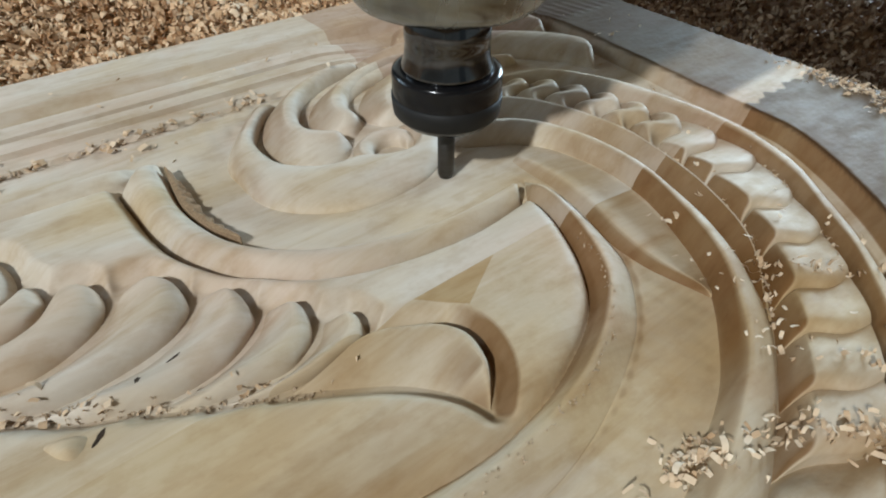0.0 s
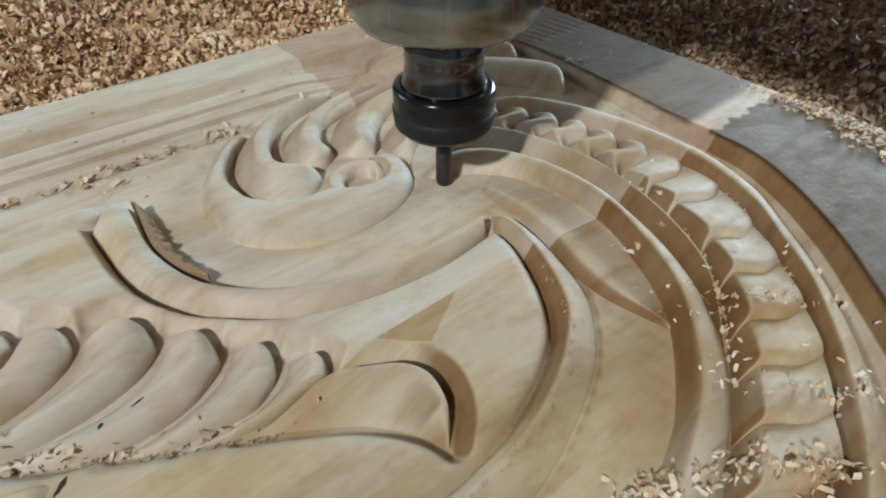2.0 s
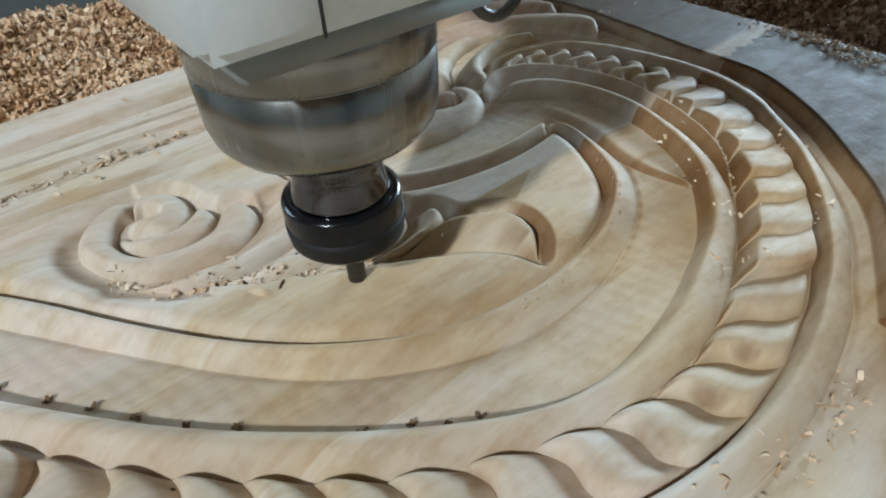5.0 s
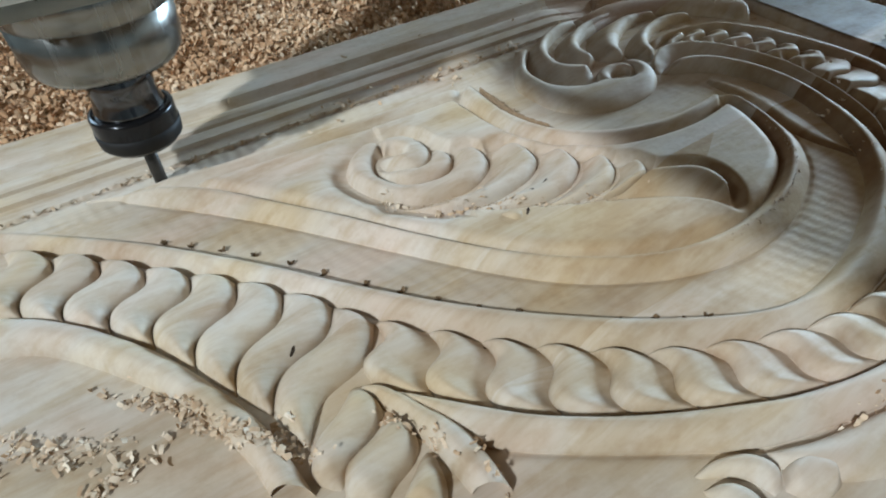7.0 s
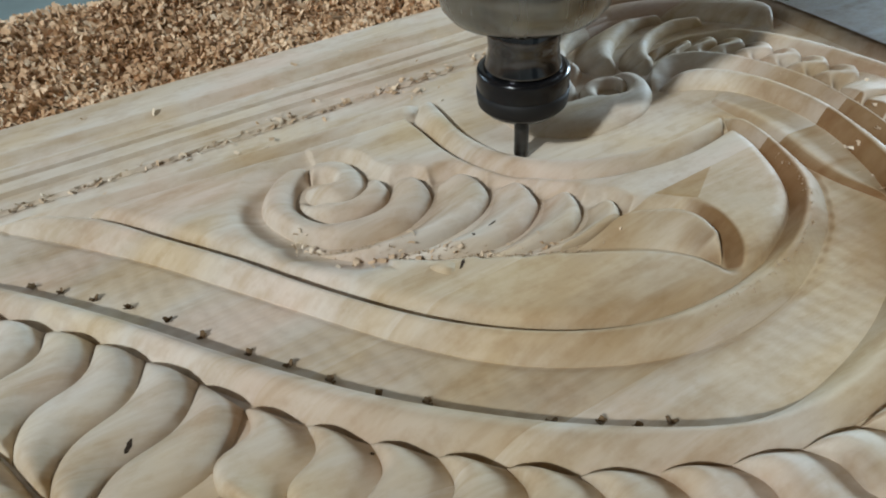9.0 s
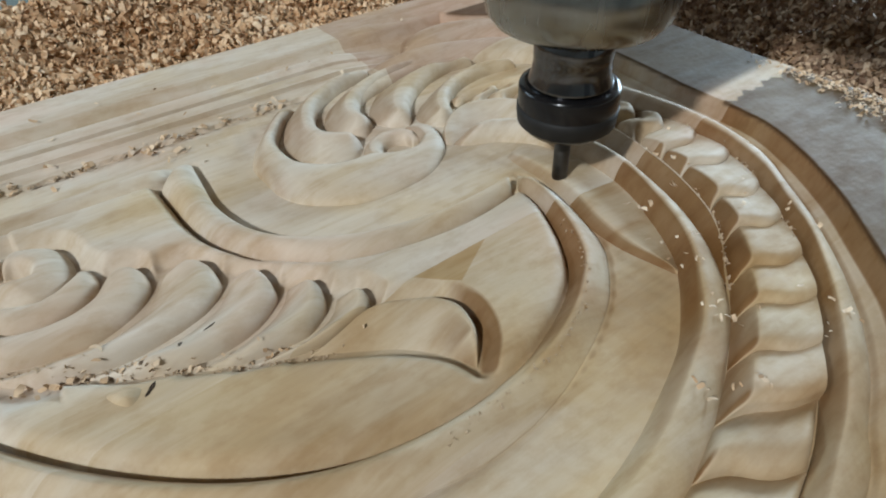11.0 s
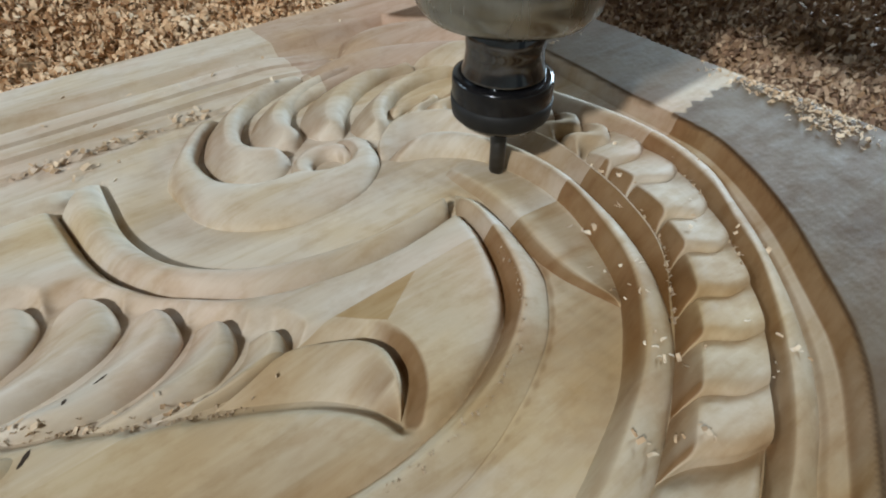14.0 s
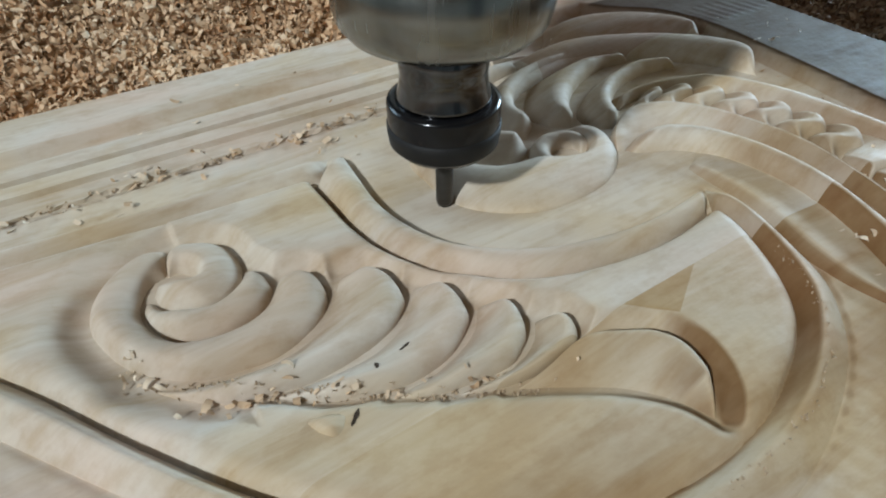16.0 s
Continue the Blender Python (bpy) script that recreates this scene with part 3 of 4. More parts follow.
def build_leaf(panel):
    bead("volute_eye", panel, *EYE, 0.0105, n=60, crest=0.3, ends=(0.10, 0.25))
    bead("leaf_lobe", panel, *LOBE_A, 0.0095, n=60, ends=(0.12, 0.35))
    bead("leaf_lobe", panel, *LOBE_B, 0.0098, n=110, crest=0.60, ends=(0.08, 0.08))
    bead("leaf_lobe", panel, *LOBE_C, 0.0095, n=80, crest=0.72, steep=1, ends=(0.10, 0.4))
    bead("leaf_lobe", panel, *LOBE_D, 0.0093, n=70, crest=0.72, steep=1, ends=(0.10, 0.4))
    bead("leaf_lobe", panel, *LOBE_E, 0.0090, n=60, crest=0.72, steep=1, ends=(0.10, 0.4))
    bead("leaf_lobe", panel, *LOBE_F, 0.0085, n=60, crest=0.72, steep=1, ends=(0.10, 0.4))
    bead("leaf_tail", panel, *TAIL, 0.0090, n=70, crest=0.86, steep=1, ends=(0.25, 0.06))


def build_scroll(panel):
    bead("volute_eye", panel, [(16, 78), (14, 84), (9, 87), (2, 86), (-2, 82), (-2, 78), (0, 75), (5, 74), (10, 73), (13, 75)], [(23, 78), (24, 89), (18, 96), (5, 99), (-7, 94), (-13, 86), (-12, 76), (-7, 69), (1, 65), (10, 65), (17, 71)], 0.0110, n=80, crest=0.55, power=0.55, ends=(0.06, 0.12))
    bead("scroll_pad", panel, [(-18, 163), (-37, 144), (-47, 128), (-48, 112), (-45, 101), (-34, 90), (-22, 86), (-11, 85), (-2, 77), (9, 72), (18, 76), (21, 83), (21, 90), (19, 98)], [(-27, 172), (-55, 138), (-68, 118), (-69, 99), (-68, 81), (-61, 67), (-47, 55), (-30, 48), (-11, 47), (8, 50), (24, 59), (34, 72), (38, 89), (30, 101)], 0.0085, n=110, crest=0.35, ends=(0.1, 0.12))
    bead("scroll_lobe", panel, [(48, 178), (21, 170), (-3, 157), (-15, 142), (-20, 127), (-18, 118), (-11, 109), (-5, 103)], [(40, 186), (11, 178), (-15, 166), (-32, 151), (-41, 135), (-46, 117), (-45, 103), (-37, 92), (-25, 88), (-15, 90), (-7, 96)], 0.0104, n=80, crest=0.36, steep=-1, ends=(0.04, 0.08))
    bead("scroll_lobe", panel, [(90, 167), (59, 162), (38, 155), (21, 145), (12, 132), (10, 122), (11, 114)], [(80, 175), (47, 169), (24, 165), (4, 155), (-10, 140), (-16, 126), (-15, 116), (-9, 109), (-1, 105)], 0.0104, n=80, crest=0.36, steep=-1, ends=(0.04, 0.08))
    bead("scroll_lobe", panel, [(117, 146), (95, 148), (70, 140), (51, 128), (40, 116), (34, 106), (30, 102)], [(111, 156), (84, 159), (59, 158), (39, 152), (24, 139), (16, 128), (14, 118), (18, 108)], 0.0104, n=80, crest=0.36, steep=-1, ends=(0.04, 0.08))
    bead("scroll_lobe", panel, [(138, 124), (112, 127), (87, 122), (70, 112), (62, 103), (57, 93), (47, 88)], [(132, 134), (105, 140), (75, 132), (54, 121), (40, 110), (37, 100), (42, 90)], 0.0100, n=80, crest=0.36, steep=-1, ends=(0.04, 0.08))


def rope_bead(panel, a0, a1, b0, b1, swing, height, seed, crest, steep, ends=(0.14, 0.14), **more):
    """One twisted bead of the rope: a0, a1 its corners on the inner line, b0, b1 those on the outer one."""
    a0, a1, b0, b1 = (np.array(p, float) / 1000 for p in (a0, a1, b0, b1))
    s = np.linspace(0, 1, 30)[:, None]
    along = ((a1 - a0) + (b1 - b0)) / 2
    wave = along * np.sin(2 * np.pi * s)
    left = a0 * (1 - s) + b0 * s + wave * swing[0]
    right = a1 * (1 - s) + b1 * s + wave * swing[1]
    me = strip_mesh("rope_bead", left, right, height, WOOD, crest=crest, steep=steep, ends=ends, seed=seed, **more)
    part_mesh("rope_bead", me, panel)


def build_rope(panel):
    def run(inner, outer, swings, height, crest, steep, **more):
        # the twist of the joints grows evenly from the first to the last
        swing = np.linspace(swings[0], swings[1], len(inner))
        for k in range(len(inner) - 1):
            rope_bead(panel, inner[k], inner[k + 1], outer[k], outer[k + 1], swing[k : k + 2], height, k, crest, steep, **more)

    run([(-430, 147), (-407, 124), (-384, 105), (-364, 82), (-344, 61), (-324, 41), (-306, 18), (-288, -7), (-276, -30)], [(-444, 96), (-426, 78), (-408, 60), (-389, 39), (-373, 18), (-360, -8), (-349, -33), (-339, -52), (-333, -78)], (0.22, 0.22), 0.0110, 0.62, 0)
    run(
        [(-276, -30), (-257, -51), (-239, -71), (-220, -89), (-201, -106), (-181, -122), (-158, -135), (-134, -146), (-108, -155), (-83, -160), (-58, -160), (-33, -154), (-8, -145)],
        [(-294, -64), (-274, -88), (-255, -109), (-233, -128), (-209, -143), (-182, -159), (-154, -172), (-124, -183), (-95, -188), (-62, -188), (-30, -184), (2, -174), (34, -160)],
        (0.19, 0.07), 0.0085, 0.30, -1)
    run(
        [(-8, -145), (17, -133), (40, -119), (58, -106), (80, -87), (94, -69), (105, -42), (109, -27), (110, -12)],
        [(34, -161), (55, -148), (78, -133), (98, -115), (116, -94), (132, -72), (147, -44), (152, -18), (152, 6)],
        (0.07, 0.16), 0.0108, 0.20, -1, ends=(0.26, 0.0), straight=True, tile=True, fall=0.34)
    run(
        [(110, -12), (115, 9), (114, 28), (110, 46), (104, 63), (95, 77), (82, 88), (68, 92)],
        [(152, 6), (149, 27), (145, 46), (138, 64), (130, 82), (117, 96), (101, 104), (86, 106)],
        (0.30, 0.30), 0.0130, 0.34, 0, ends=(0.45, 0.12), power=0.80, ridge=2.0, fall=0.25)


def build_fork(panel):
    """Where the two ropes part: slanting beads, a wedge and the leaves below the rim."""
    pairs = (
        ([(-304, -59), (-315, -69), (-329, -76), (-337, -90), (-332, -99)], [(-299, -60), (-297, -76), (-303, -85), (-320, -93), (-329, -101)]),
        ([(-296, -81), (-308, -88), (-323, -93), (-330, -106)], [(-293, -84), (-292, -98), (-298, -107), (-310, -112), (-320, -118)]),
        ([(-292, -106), (-299, -110), (-313, -120)], [(-290, -109), (-293, -123), (-300, -134)]),
    )
    for k, (left, right) in enumerate(pairs):
        bead("rope_bead", panel, left, right, 0.0105, n=40, ends=(0.2, 0.25), seed=k)
    bead("fork_wedge", panel, [(-283, -26), (-301, -30), (-322, -39), (-333, -52)], [(-282, -30), (-297, -45), (-318, -50), (-334, -60)], 0.0075, n=40, ends=(0.15, 0.3), crest=0.75)
    leaves = (
        ([(-209, -178), (-201, -183), (-194, -190), (-191, -199)], [(-210, -176), (-199, -176), (-186, -182), (-181, -192), (-186, -199)]),
        ([(-186, -200), (-183, -206), (-176, -211), (-167, -211)], [(-180, -194), (-167, -194), (-162, -201), (-165, -210)]),
        ([(-212, -182), (-214, -192), (-210, -204)], [(-205, -184), (-198, -192), (-198, -204)]),
        ([(-176, -203), (-150, -218), (-111, -226), (-80, -223)], [(-182, -184), (-160, -193), (-128, -200), (-87, -209)]),
    )
    for k, (left, right) in enumerate(leaves):
        bead("leaflet", panel, left, right, 0.0075, n=30, ends=(0.2, 0.3), crest=0.6, seed=k)


build_rails(PANEL)
build_leaf(PANEL)
build_scroll(PANEL)
build_rope(PANEL)
build_fork(PANEL)


# ---- bed, shavings, workshop ----
def heap_height(x, y):
    out = np.maximum(np.maximum(y - PANEL_EDGE, x - PANEL_X[1]), 0)
    z = -0.012 + 0.020 * rise(out / 0.16) + 0.05 * rise((out - 0.15) / 0.8)
    z = z + 0.016 * rise((y - 0.33) / 0.08) - 0.075 * rise((y - 0.415) / 0.07) * (y > PANEL_EDGE)
    return z + 0.004 * np.sin(x * 37 + 2 * np.sin(y * 23)) * np.sin(y * 41 + 1.0) + 0.0025 * np.sin(x * 90 + 3 * np.sin(y * 70))


def curl_cloud(name, xyz, size, mat, parent=None, label="", spread=0.9):
    """Many small curled shavings at the given places, in one mesh."""
    n = len(xyz)
    rng = np.random.default_rng(len(xyz))
    length = size * rng.uniform(0.5, 1.5, n)
    width = length * rng.uniform(0.25, 0.7, n)
    bend = length * rng.uniform(-0.35, 0.35, n)
    yaw, tilt, roll = rng.uniform(0, 6.283, n), rng.normal(0, spread, n), rng.normal(0, spread, n)
    u = np.array([-0.5, -0.17, 0.17, 0.5])
    lx = (length[:, None] * u)[:, :, None] * np.ones((1, 1, 2))
    ly = (width[:, None, None] * np.array([-0.5, 0.5])) * (1 - 0.5 * np.abs(u))[None, :, None]
    lz = (bend[:, None] * (1 - (2 * u) ** 2))[:, :, None] * np.ones((1, 1, 2))
    cr, sr = np.cos(roll)[:, None, None], np.sin(roll)[:, None, None]
    ly, lz = ly * cr - lz * sr, ly * sr + lz * cr
    ct, st = np.cos(tilt)[:, None, None], np.sin(tilt)[:, None, None]
    lx, lz = lx * ct + lz * st, -lx * st + lz * ct
    cy, sy = np.cos(yaw)[:, None, None], np.sin(yaw)[:, None, None]
    lx, ly = lx * cy - ly * sy, lx * sy + ly * cy
    verts = (np.stack([lx, ly, lz], -1) + xyz[:, None, None, :]).reshape(-1, 3)
    quad = np.array([[0, 2, 3, 1], [2, 4, 5, 3], [4, 6, 7, 5]])
    faces = (np.arange(n)[:, None, None] * 8 + quad[None]).reshape(-1, 4)
    me = bpy.data.meshes.new(name)
    me.vertices.add(len(verts))
    me.vertices.foreach_set("co", verts.ravel())
    me.loops.add(faces.size)
    me.loops.foreach_set("vertex_index", faces.ravel())
    me.polygons.add(len(faces))
    me.polygons.foreach_set("loop_start", np.arange(0, faces.size, 4))
    me.update(calc_edges=True)
    me.materials.append(mat)
    ob = new(name, me)
    if parent:
        ob.parent = parent
    return ob


def build_bed():
    bm = box(bmesh.new(), -1.6, 1.4, -0.9, 0.50, -0.07, -0.031, 0.003)
    bed = tagged(part("machine_bed", bm, TABLE, None, smooth=False), "brown spoil board of the router bed", "machine bed", kind="structure")
    for x in (-1.5, 1.3):
        for y in (-0.8, 0.42):
            bm = box(bmesh.new(), x - 0.05, x + 0.05, y - 0.05, y + 0.05, -0.90, -0.07, 0.004)
            part("leg", bm, IRON, bed, smooth=False)
    xs, ys = np.linspace(-1.3, 1.2, 150), np.linspace(-0.8, 0.49, 130)
    gx, gy = np.meshgrid(xs, ys, indexing="ij")
    z = np.where((gx < PANEL_X[1] + 0.004) & (gy < PANEL_EDGE + 0.004), -0.0295, heap_height(gx, gy))
    ny = len(ys)
    faces = [(i * ny + j, (i + 1) * ny + j, (i + 1) * ny + j + 1, i * ny + j + 1) for i in range(len(xs) - 1) for j in range(ny - 1)]
    heap = new("sawdust_heap", mesh_from("sawdust_heap", np.stack([gx, gy, z], -1).reshape(-1, 3), faces, DUST))
    tagged(heap, "deep brown heap of sawdust around the panel", "sawdust", kind="stuff")
    rng = np.random.default_rng(7)

    def lay(n, side):
        if side:
            x, y = PANEL_X[1] + 0.002 + rng.exponential(0.16, n), rng.uniform(-0.35, 0.42, n)
        else:
            x, y = rng.uniform(-0.75, 0.95, n), PANEL_EDGE + 0.002 + rng.exponential(0.20, n)
        ok = (y < 0.475) & (x < 1.15) & ((x > PANEL_X[1]) | (y > PANEL_EDGE))
        x, y = x[ok], y[ok]
        return np.stack([x, y, heap_height(x, y) + rng.uniform(-0.001, 0.005, len(x))], 1)

    tagged(curl_cloud("wood_shavings", lay(120000, False), 0.0056, CHIPS), "loose tan wood shavings heaped beside the panel", "wood shavings", kind="stuff")
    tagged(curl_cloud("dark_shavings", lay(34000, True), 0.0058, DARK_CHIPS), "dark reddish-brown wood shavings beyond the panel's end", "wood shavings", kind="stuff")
    bm = box(bmesh.new(), -1.6, 1.4, 0.502, 0.53, -0.08, -0.025, 0.004)
    tagged(part("bed_rail", bm, RAIL, None, smooth=False), "dull blue-grey steel side rail of the bed", "machine rail", kind="structure")


build_bed()


def build_workshop():
    bm = box(bmesh.new(), -4.0, 4.0, -4.0, 4.0, -0.95, -0.9)
    tagged(part("floor", bm, CONCRETE, None, smooth=False), "blue-grey concrete workshop floor", "floor", kind="structure")
    # the far wall has a high opening, the end wall a wide one; both are added for the cool area lamps
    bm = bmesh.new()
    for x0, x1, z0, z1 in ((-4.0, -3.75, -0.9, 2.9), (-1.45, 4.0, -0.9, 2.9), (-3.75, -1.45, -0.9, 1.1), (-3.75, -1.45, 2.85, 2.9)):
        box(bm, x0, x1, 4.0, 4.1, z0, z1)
    tagged(part("wall_north", bm, WALL, None, smooth=False), "limewashed workshop wall with an added high opening", "wall", kind="structure")
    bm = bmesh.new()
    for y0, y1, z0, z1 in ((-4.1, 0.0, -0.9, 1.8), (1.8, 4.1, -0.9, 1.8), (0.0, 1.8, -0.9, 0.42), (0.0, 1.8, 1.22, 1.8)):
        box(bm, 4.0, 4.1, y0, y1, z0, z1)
    tagged(part("wall_east", bm, WALL, None, smooth=False), "limewashed workshop wall with an added opening", "wall", kind="structure")
    for name, x0, x1, y0, y1 in (("wall_south", -4.0, 4.0, -4.1, -4.0), ("wall_west", -4.1, -4.0, -4.1, 4.1)):
        bm = box(bmesh.new(), x0, x1, y0, y1, -0.9, 1.2)
        tagged(part(name, bm, WALL, None, smooth=False), "low limewashed workshop wall, open above", "wall", kind="structure")


build_workshop()


# ---- loose bits lying on the carving ----
bpy.context.view_layer.update()
GRAPH = bpy.context.evaluated_depsgraph_get()


def top_at(x, y):
    hit, place, *_ = scene.ray_cast(GRAPH, Vector((x, y, 0.03)), Vector((0, 0, -1)))
    return place.z if hit else 0.0


def loose_chips(name, clusters, size, mat, label, seed):
    rng = np.random.default_rng(seed)
    rows = []
    for x, y, sx, sy, turn, n in clusters:
        c, s = math.cos(radians(turn)), math.sin(radians(turn))
        for u, v in rng.normal(0, 1, (n, 2)) * (sx, sy):
            px, py = (x + c * u - s * v) / 1000, (y + s * u + c * v) / 1000
            if px < PANEL_X[1] and py < PANEL_EDGE:
                rows.append((px, py, top_at(px, py) + rng.uniform(0.0002, 0.0022)))
    tagged(curl_cloud(name, np.array(rows), size, mat, spread=0.4), label, "wood shavings", kind="stuff")


# clusters: x, y, two spreads, turn, count
loose_chips("loose_chips", (
    (-382, -14, 12, 2.0, -45, 70), (-366, -38, 16, 2.2, -62, 100), (-346, -66, 13, 2.4, -52, 80),
    (-337, -66, 5, 2.5, -70, 26), (-428, -12, 18, 5, -35, 140), (-408, -44, 14, 4, 10, 70), (-300, -86, 2, 5, 30, 14), (-288, -106, 2, 8, 25, 22), (-275, -128, 2, 8, 0, 12),
    (-222, 50, 4, 4, 0, 12), (-196, 17, 10, 2, -10, 18), (-165, 2, 14, 1.5, -25, 14), (-120, -18, 16, 1.5, -22, 8),
), 0.0036, PALE_CHIPS, "small pale shavings caught in the carving's grooves", 3)
loose_chips("edge_splinters", (
    (-250, 176, 90, 1.6, 0, 30), (-60, 177, 45, 1.8, 0, 26), (-190, 178, 8, 3, 0, 14), (-110, 175, 7, 3, 0, 14), (-30, 178, 6, 3, 0, 10), (-90, 162, 20, 8, 0, 8), (-200, 166, 40, 9, 0, 10), (20, 214, 80, 14, 0, 16), (-180, 222, 80, 14, 0, 12),
), 0.0040, PALE_CHIPS, "torn splinters along the edge moulding's foot", 5)
loose_chips("rim_chips", (
    (264, -42, 8, 24, 0, 420), (250, -80, 9, 12, 0, 140), (150, -25, 3, 18, 20, 4), (104, -55, 1, 20, 35, 5), (72, -42, 2, 4, 0, 7), (60, -72, 1, 14, 35, 5),
    (40, -118, 4, 8, 50, 10), (118, -92, 4, 12, 40, 6), (10, -142, 10, 3, -25, 12), (68, -146, 7, 4, 30, 7), (-118, -200, 12, 4, 0, 30), (-60, -206, 30, 5, 0, 60), (205, 110, 22, 22, 0, 14), (112, -8, 2, 22, 10, 8), (176, 10, 2, 30, -4, 10), (52, -86, 2, 5, 20, 5),
), 0.0028, PALE_CHIPS, "pale chips and dust scattered on the rim and corner", 9)


def chip_pile(cluster, seed):
    """A small heap of fresh chips lying on the rope, as one thing that is brushed off."""
    rng = np.random.default_rng(seed)
    x, y, sx, sy, turn, n = cluster
    c, s = math.cos(radians(turn)), math.sin(radians(turn))
    rows = []
    for u, v in rng.normal(0, 1, (n, 2)) * (sx, sy):
        du, dv = (c * u - s * v) / 1000, (s * u + c * v) / 1000
        rows.append((du, dv, top_at(x / 1000 + du, y / 1000 + dv) + rng.uniform(0.0002, 0.0045)))
    pile = tagged(curl_cloud("chip_pile", np.array(rows), 0.0034, PALE_CHIPS, spread=0.8), "small heap of fresh pale chips on the carving", "wood chips", group="chip piles on the rope")
    pile.location = (x / 1000, y / 1000, 0)
    return pile, x / 1000, y / 1000


PILES = [chip_pile(c, 50 + k) for k, c in enumerate(((-22, -128, 8, 4, -25, 90), (12, -142, 9, 3, -30, 40), (26, -157, 9, 3, -30, 70), (58, -144, 10, 3, -40, 40), (92, -112, 14, 2, -45, 36), (64, -100, 14, 2, 45, 40)))]


def build_tufts():
    """Short torn fibres left standing along the foot of the ring rail."""
    first = None
    for x, y in ((-347, 98), (-335, 86), (-321, 71), (-307, 56), (-293, 37), (-281, 18), (-266, -3), (-253, -19), (-240, -36), (-227, -53), (-211, -67), (-202, -81), (-190, -92), (-176, -100), (-160, -109), (-150, -118), (-138, -123)):
        m = pose(x / 1000, y / 1000, -0.0042, 0, 0, x * 37 % 360)
        if first is None:
            bm = bmesh.new()
            for k, (a, long, lean) in enumerate(((0.2, 0.0050, 0.4), (0.7, 0.0040, 0.7), (2.6, 0.0030, 0.9), (3.3, 0.0046, 0.3), (5.5, 0.0034, 0.6))):
                d, side = Vector((math.cos(a), math.sin(a), 0)), Vector((-math.sin(a), math.cos(a), 0))
                last = None
                for s in range(4):
                    f = s / 3
                    at = d * long * f * lean + Vector((0, 0, long * (f - 0.3 * f * f) * (1 - 0.5 * lean)))
                    row = [bm.verts.new(at - side * 0.0013 * (1 - 0.5 * f)), bm.verts.new(at + side * 0.0013 * (1 - 0.5 * f))]
                    if last:
                        bm.faces.new((last[0], last[1], row[1], row[0]))
                    last = row
            me = bpy.data.meshes.new("splinter_tuft")
            bm.to_mesh(me)
            bm.free()
            me.materials.append(TUFT)
            first = tagged(new("splinter_tuft", me), "brown tuft of torn wood fibre on the panel", "splinter", group="tufts along the ring rail")
            first.matrix_world = m
        else:
            copy_thing(first, m)


build_tufts()


def fringe(name, line, count, size, label, seed, scatter=0.0008):
    """Short torn splinters standing along an edge that the cutter has left rough."""
    rng = np.random.default_rng(seed)
    path = spline(line, 400)
    verts, faces = [], []
    for k in np.sort(rng.integers(0, 400, count)):
        px, py = path[k] + rng.normal(0, scatter, 2)
        foot = Vector((px, py, top_at(px, py) - 0.0003))
        for _ in range(rng.integers(1, 4)):
            a, lean, long = rng.uniform(0, 6.283), rng.uniform(0.3, 1.1), size * rng.uniform(0.5, 1.5)
            d, side = Vector((math.cos(a), math.sin(a), 0)), Vector((-math.sin(a), math.cos(a), 0))
            wide = size * rng.uniform(0.15, 0.4)
            mid = foot + d * long * 0.45 * lean + Vector((0, 0, long * 0.55))
            tip = foot + d * long * lean + Vector((0, 0, long * (1 - 0.6 * lean)))
            n = len(verts)
            verts += [foot - side * wide, foot + side * wide, mid + side * wide * 0.8, mid - side * wide * 0.8, tip]
            faces += [(n, n + 1, n + 2, n + 3), (n + 3, n + 2, n + 4)]
    tagged(new(name, mesh_from(name, verts, faces, FUZZ, False)), label, "splinters", kind="stuff")


fringe("torn_fringe", [(-430, 176.5), (-300, 176.5), (-160, 176.5), (-20, 176.5)], 90, 0.0026, "torn splinters standing along the edge moulding's foot", 31)
fringe("torn_fringe", [(-222, 44), (-205, 32), (-187, 18), (-165, 4), (-148, -7), (-131, -18), (-113, -27), (-95, -36)], 170, 0.0016, "rough wood fuzz along the leaf's lower edge", 32, 0.0015)
fringe("torn_fringe", [(-90, -97), (-41, -92), (-7, -79), (16, -58), (30, -30)], 80, 0.0014, "rough wood fuzz in the groove of the teardrop rail", 35)
fringe("torn_fringe", [(57, -107), (78, -88), (94, -70), (105, -42), (110, -14)], 70, 0.0022, "pale splinters along the rope's inner edge", 36)
fringe("torn_fringe", [(98, -116), (117, -93), (134, -70), (147, -42)], 40, 0.0020, "pale splinters along the rope's outer edge", 37)


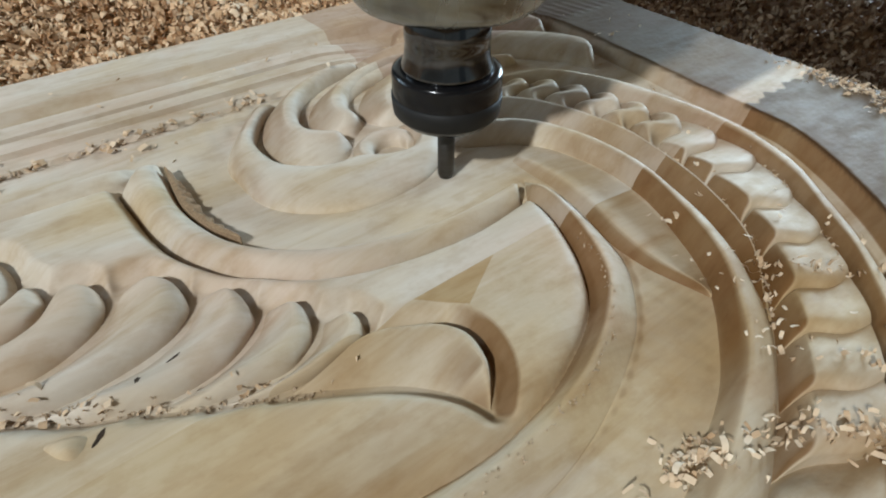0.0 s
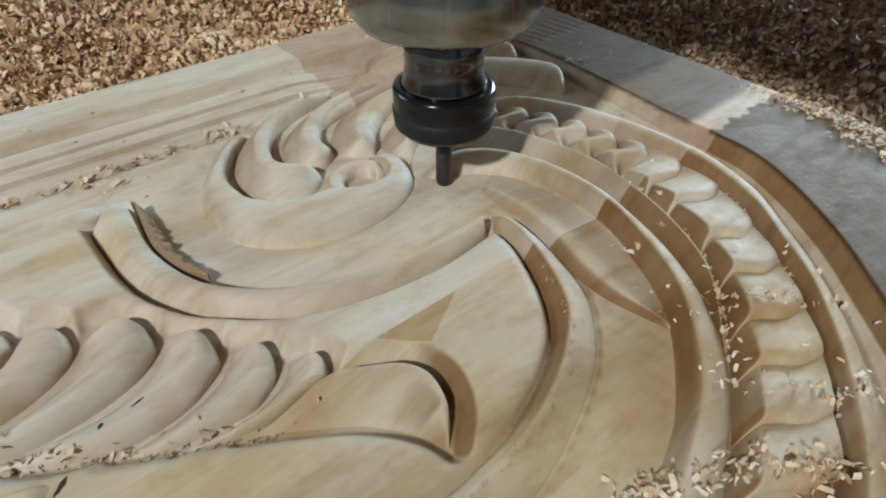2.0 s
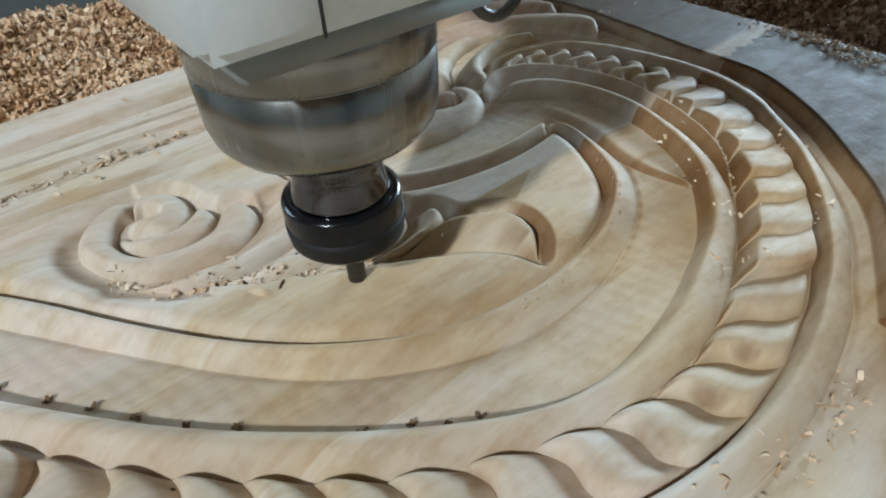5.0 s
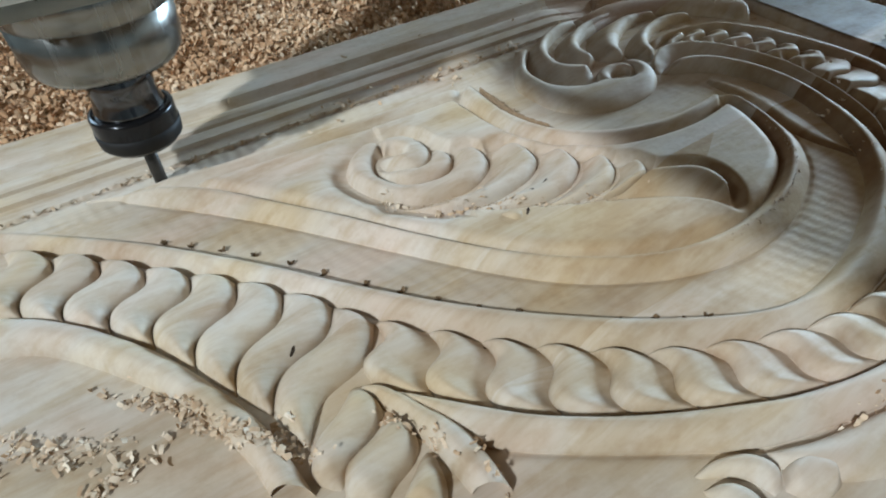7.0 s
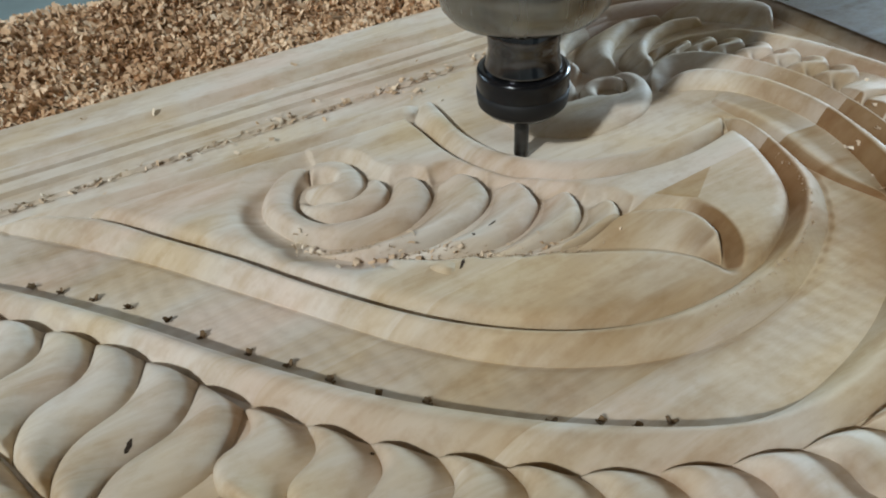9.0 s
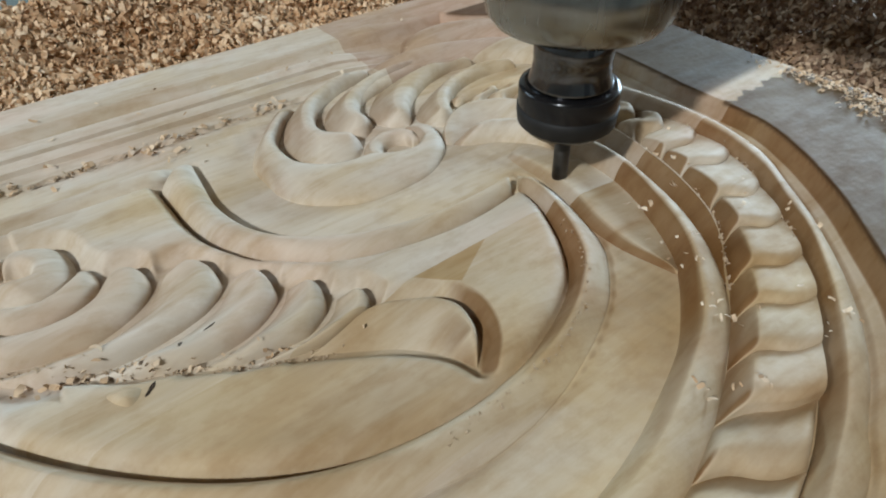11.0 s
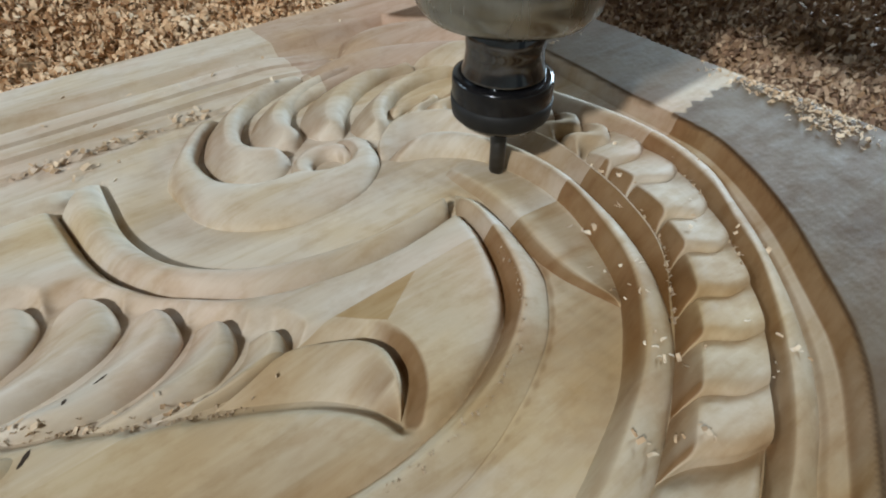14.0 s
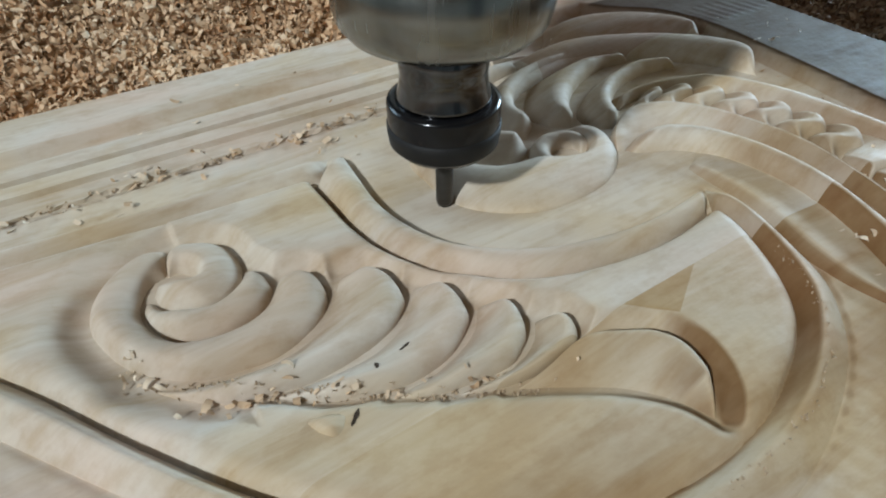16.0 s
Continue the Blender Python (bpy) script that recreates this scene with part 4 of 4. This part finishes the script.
def build_knots(panel):
    """Dark pith flecks in the surface of the wood."""
    for x, y, long, wide, turn in ((-147, 3, 4.5, 1.6, 75), (-134, 6, 5.5, 1.4, 20), (-163, -13, 7.0, 1.6, 45), (56, -105, 2.0, 1.4, 30), (-318, -28, 5.0, 1.2, 35), (-240, -76, 1.6, 1.3, 0)):
        bm = bmesh.new()
        rim = []
        for k in range(14):
            a = 2 * math.pi * k / 14
            u, v = long * math.cos(a) * (1 + 0.15 * math.sin(3 * a)) / 2000, wide * math.sin(a) * (1 + 0.25 * math.cos(5 * a)) / 2000
            c, s = math.cos(radians(turn)), math.sin(radians(turn))
            px, py = x / 1000 + c * u - s * v, y / 1000 + s * u + c * v
            rim.append((px, py, top_at(px, py)))
        mid = bm.verts.new((x / 1000, y / 1000, top_at(x / 1000, y / 1000) + 0.0003))
        ring = [bm.verts.new((px, py, pz + 0.0002)) for px, py, pz in rim]
        foot = [bm.verts.new((px, py, pz - 0.0006)) for px, py, pz in rim]
        for k in range(14):
            bm.faces.new((mid, ring[k], ring[(k + 1) % 14]))
            bm.faces.new((ring[k], foot[k], foot[(k + 1) % 14], ring[(k + 1) % 14]))
        part("pith_fleck", bm, PITH, panel, "dark pith fleck", smooth=False)


build_knots(PANEL)


# ---- a torn splinter on the arc, which the cutter flings away ----
def build_splinter():
    rng = np.random.default_rng(4)
    line = spline([(-95, 130), (-98, 108), (-99, 90), (-95, 70), (-88, 56)], 40)
    side = np.stack([-np.gradient(line[:, 1]), np.gradient(line[:, 0])], 1)
    side = -side / np.hypot(*side.T)[:, None]
    s = np.linspace(0, 1, 40)
    wide = (0.0015 + 0.0055 * np.sin(np.pi * s) ** 0.6) * rng.uniform(0.45, 1.0, 40)
    rows = []
    for k in range(40):
        inner, outer = line[k], line[k] - side[k] * wide[k]
        tip = -0.0015 + 0.0025 * rng.uniform(0, 1)
        rows.append([(*inner, 0.0015), (*((inner + outer) / 2), 0.0020), (*outer, tip), (*outer, -0.0042), (*inner, -0.0042)])
    verts = np.array(rows)
    centre = np.array([-0.095, 0.095, 0.0])
    faces = [(i * 5 + j, i * 5 + (j + 1) % 5, (i + 1) * 5 + (j + 1) % 5, (i + 1) * 5 + j) for i in range(39) for j in range(5)]
    faces += [(4, 3, 2, 1, 0), tuple(39 * 5 + j for j in range(5))]
    splinter = new("torn_splinter", mesh_from("torn_splinter", (verts - centre).reshape(-1, 3), faces, TORN, False))
    return tagged(splinter, "ragged brown strip of torn wood clinging to the arc", "splinter")


SPLINTER = build_splinter()


# ---- the router spindle ----
def build_spindle():
    spindle = tagged(new("router_spindle"), "square router spindle with steel nose and black collet nut", "router spindle")
    z0 = 0.004
    bm = lathe(bmesh.new(), [(0.0012, 0.0), (0.0036, 0.0006), (0.0042, 0.003), (0.0042, 0.040)], 24)
    part("cutter", bm, BIT, spindle, "dark carbide cutter")
    bm = lathe(bmesh.new(), [(0.0100, 0.0335), (0.0215, 0.0345), (0.0240, 0.0375), (0.0248, 0.0430), (0.0250, 0.0560), (0.0246, 0.0575), (0.0215, 0.0585), (0.0200, 0.0575)], 64)
    nut = part("collet_nut", bm, BLACK, spindle, "glossy black collet nut")
    bm = lathe(bmesh.new(), [(0.0238, 0.0372), (0.0247, 0.0380), (0.0253, 0.0430), (0.0254, 0.0465), (0.0249, 0.0468)], 64)
    part("dusty_band", bm, DUSTY, nut, "dull grey dusty lower band")
    bm = lathe(bmesh.new(), [(0.0212, 0.0560), (0.0206, 0.0600), (0.0192, 0.0640), (0.0189, 0.0680), (0.0186, 0.0700), (0.0190, 0.0720), (0.0190, 0.0900)], 48)
    part("collet_shaft", bm, POLISHED, spindle, "polished steel collet shaft")
    bm = lathe(bmesh.new(), [(0.0200, 0.0875), (0.0330, 0.0870), (0.0385, 0.0890), (0.0420, 0.0935), (0.0435, 0.1000), (0.0437, 0.1180), (0.0430, 0.1186), (0.0430, 0.1194), (0.0440, 0.1200), (0.0440, 0.1430)], 72)
    part("nose", bm, STEEL, spindle, "brushed steel spindle nose")
    bm = box(bmesh.new(), -0.055, 0.055, -0.055, 0.055, 0.142, 0.30, 0.004)
    body = part("body", bm, PAINT, spindle, "pale grey-blue painted square body")
    bm = box(bmesh.new(), -0.044, 0.044, -0.047, 0.044, 0.133, 0.1418, 0.001)
    part("flange", bm, FLANGE, spindle, "dull grey mounting flange")
    # grooves painted as strips: dark for shade, the right one lighter for a highlight
    for x in (-0.022, 0.030):
        bm = box(bmesh.new(), x - 0.0005, x + 0.0005, -0.0553, -0.0548, 0.1425, 0.297)
        part("groove", bm, GAP if x < 0 else FLANGE, body, smooth=False)
    pts = [(0.044, -0.033, 0.165)] + [(0.058 - 0.014 * math.cos(math.pi * k / 12), -0.033, 0.140 - 0.018 * math.sin(math.pi * k / 12)) for k in range(13)] + [(0.072, -0.032, 0.17), (0.072, -0.03, 0.22), (0.078, -0.02, 0.26)]
    bm = tube(bmesh.new(), [tuple(p) for p in np.array(pts)], 0.0022)
    part("cable_loop", bm, CABLE, spindle, "dark grey cable loop")
    bm = box(bmesh.new(), -0.040, 0.040, -0.04, 0.04, 0.296, 0.315, 0.003)
    part("slide_plate", bm, IRON, spindle, smooth=False)
    return spindle


SPINDLE = build_spindle()


def build_gantry():
    gantry = tagged(new("gantry"), "grey iron gantry bridge carrying the router spindle", "gantry")
    # unseen bridge, added; the beam is set for the shadow it casts
    bm = box(bmesh.new(), -0.10, 0.06, -0.75, 0.75, 0.31, 0.53, 0.006)
    part("beam", bm, IRON, gantry, smooth=False)
    for y in (-0.80, 0.80):
        bm = box(bmesh.new(), -0.13, 0.09, y - 0.05, y + 0.05, -0.90, 0.53, 0.006)
        part("leg", bm, IRON, gantry, smooth=False)
    return gantry


GANTRY = build_gantry()

# seconds and the cutter's place
TOOL = [
    (0, 0.0168, 0.0465),
    (0.5, 0.0232, 0.0300),
    (1, 0.0310, 0.0609),
    (1.5, 0.0378, 0.0371),
    (2, 0.0427, 0.0548),
    (2.5, 0.0504, 0.0257),
    (3, 0.0624, -0.0126),
    (3.5, 0.0475, -0.0390),
    (3.7, 0.0456, -0.0520),
    (5.8, -0.2564, 0.0298),
    (6, -0.2750, 0.0577),
    (6.5, -0.3340, 0.1281),
    (7, -0.3318, 0.1623),
    (7.5, -0.2417, 0.1562),
    (8, -0.1575, 0.1599),
    (8.5, -0.0887, 0.1395),
    (9, -0.0819, 0.0555),
    (9.5, -0.0026, 0.0222),
    (10, 0.0553, 0.0270),
    (10.2, 0.0591, -0.0066),
    (12.3, 0.0598, 0.0170),
    (12.5, 0.0610, -0.0132),
    (13, 0.0635, -0.0559),
    (13.5, 0.0677, 0.0089),
    (14, 0.0760, 0.0210),
    (14.5, 0.0761, -0.0087),
    (15, 0.0442, 0.0553),
    (15.5, -0.0017, 0.0440),
    (16, -0.0707, 0.0793),
]


def motions():
    walk(GANTRY, [(t, pose(x, 0, 0)) for t, x, y in TOOL])
    rest, landed = pose(-0.095, 0.095, 0.0), pose(-0.06, 0.33, -0.012, 14, 0, 100)
    walk(SPLINTER, [(0, rest), (8.3, rest), (8.45, pose(-0.085, 0.15, 0.03, 20, 10, 30)), (8.6, pose(-0.07, 0.25, 0.035, 10, 5, 70)), (8.75, landed), (16, landed)])
    # a brush sweeps the chip piles over the near edge of the rim and off the panel's end
    for pile, x, y in PILES:
        walk(pile, [(0, pose(x, y, 0)), (4.0, pose(x, y, 0)), (4.4, pose(x + 0.05, y - 0.02, 0.012)), (4.9, pose(x + 0.17, y - 0.06, 0.014)), (5.4, pose(0.315 + 0.3 * x, y - 0.08, -0.004)), (16, pose(0.315 + 0.3 * x, y - 0.08, -0.004))])
    walk(SPINDLE, [(t, pose(x, y, FIELD)) for t, x, y in TOOL])


motions()
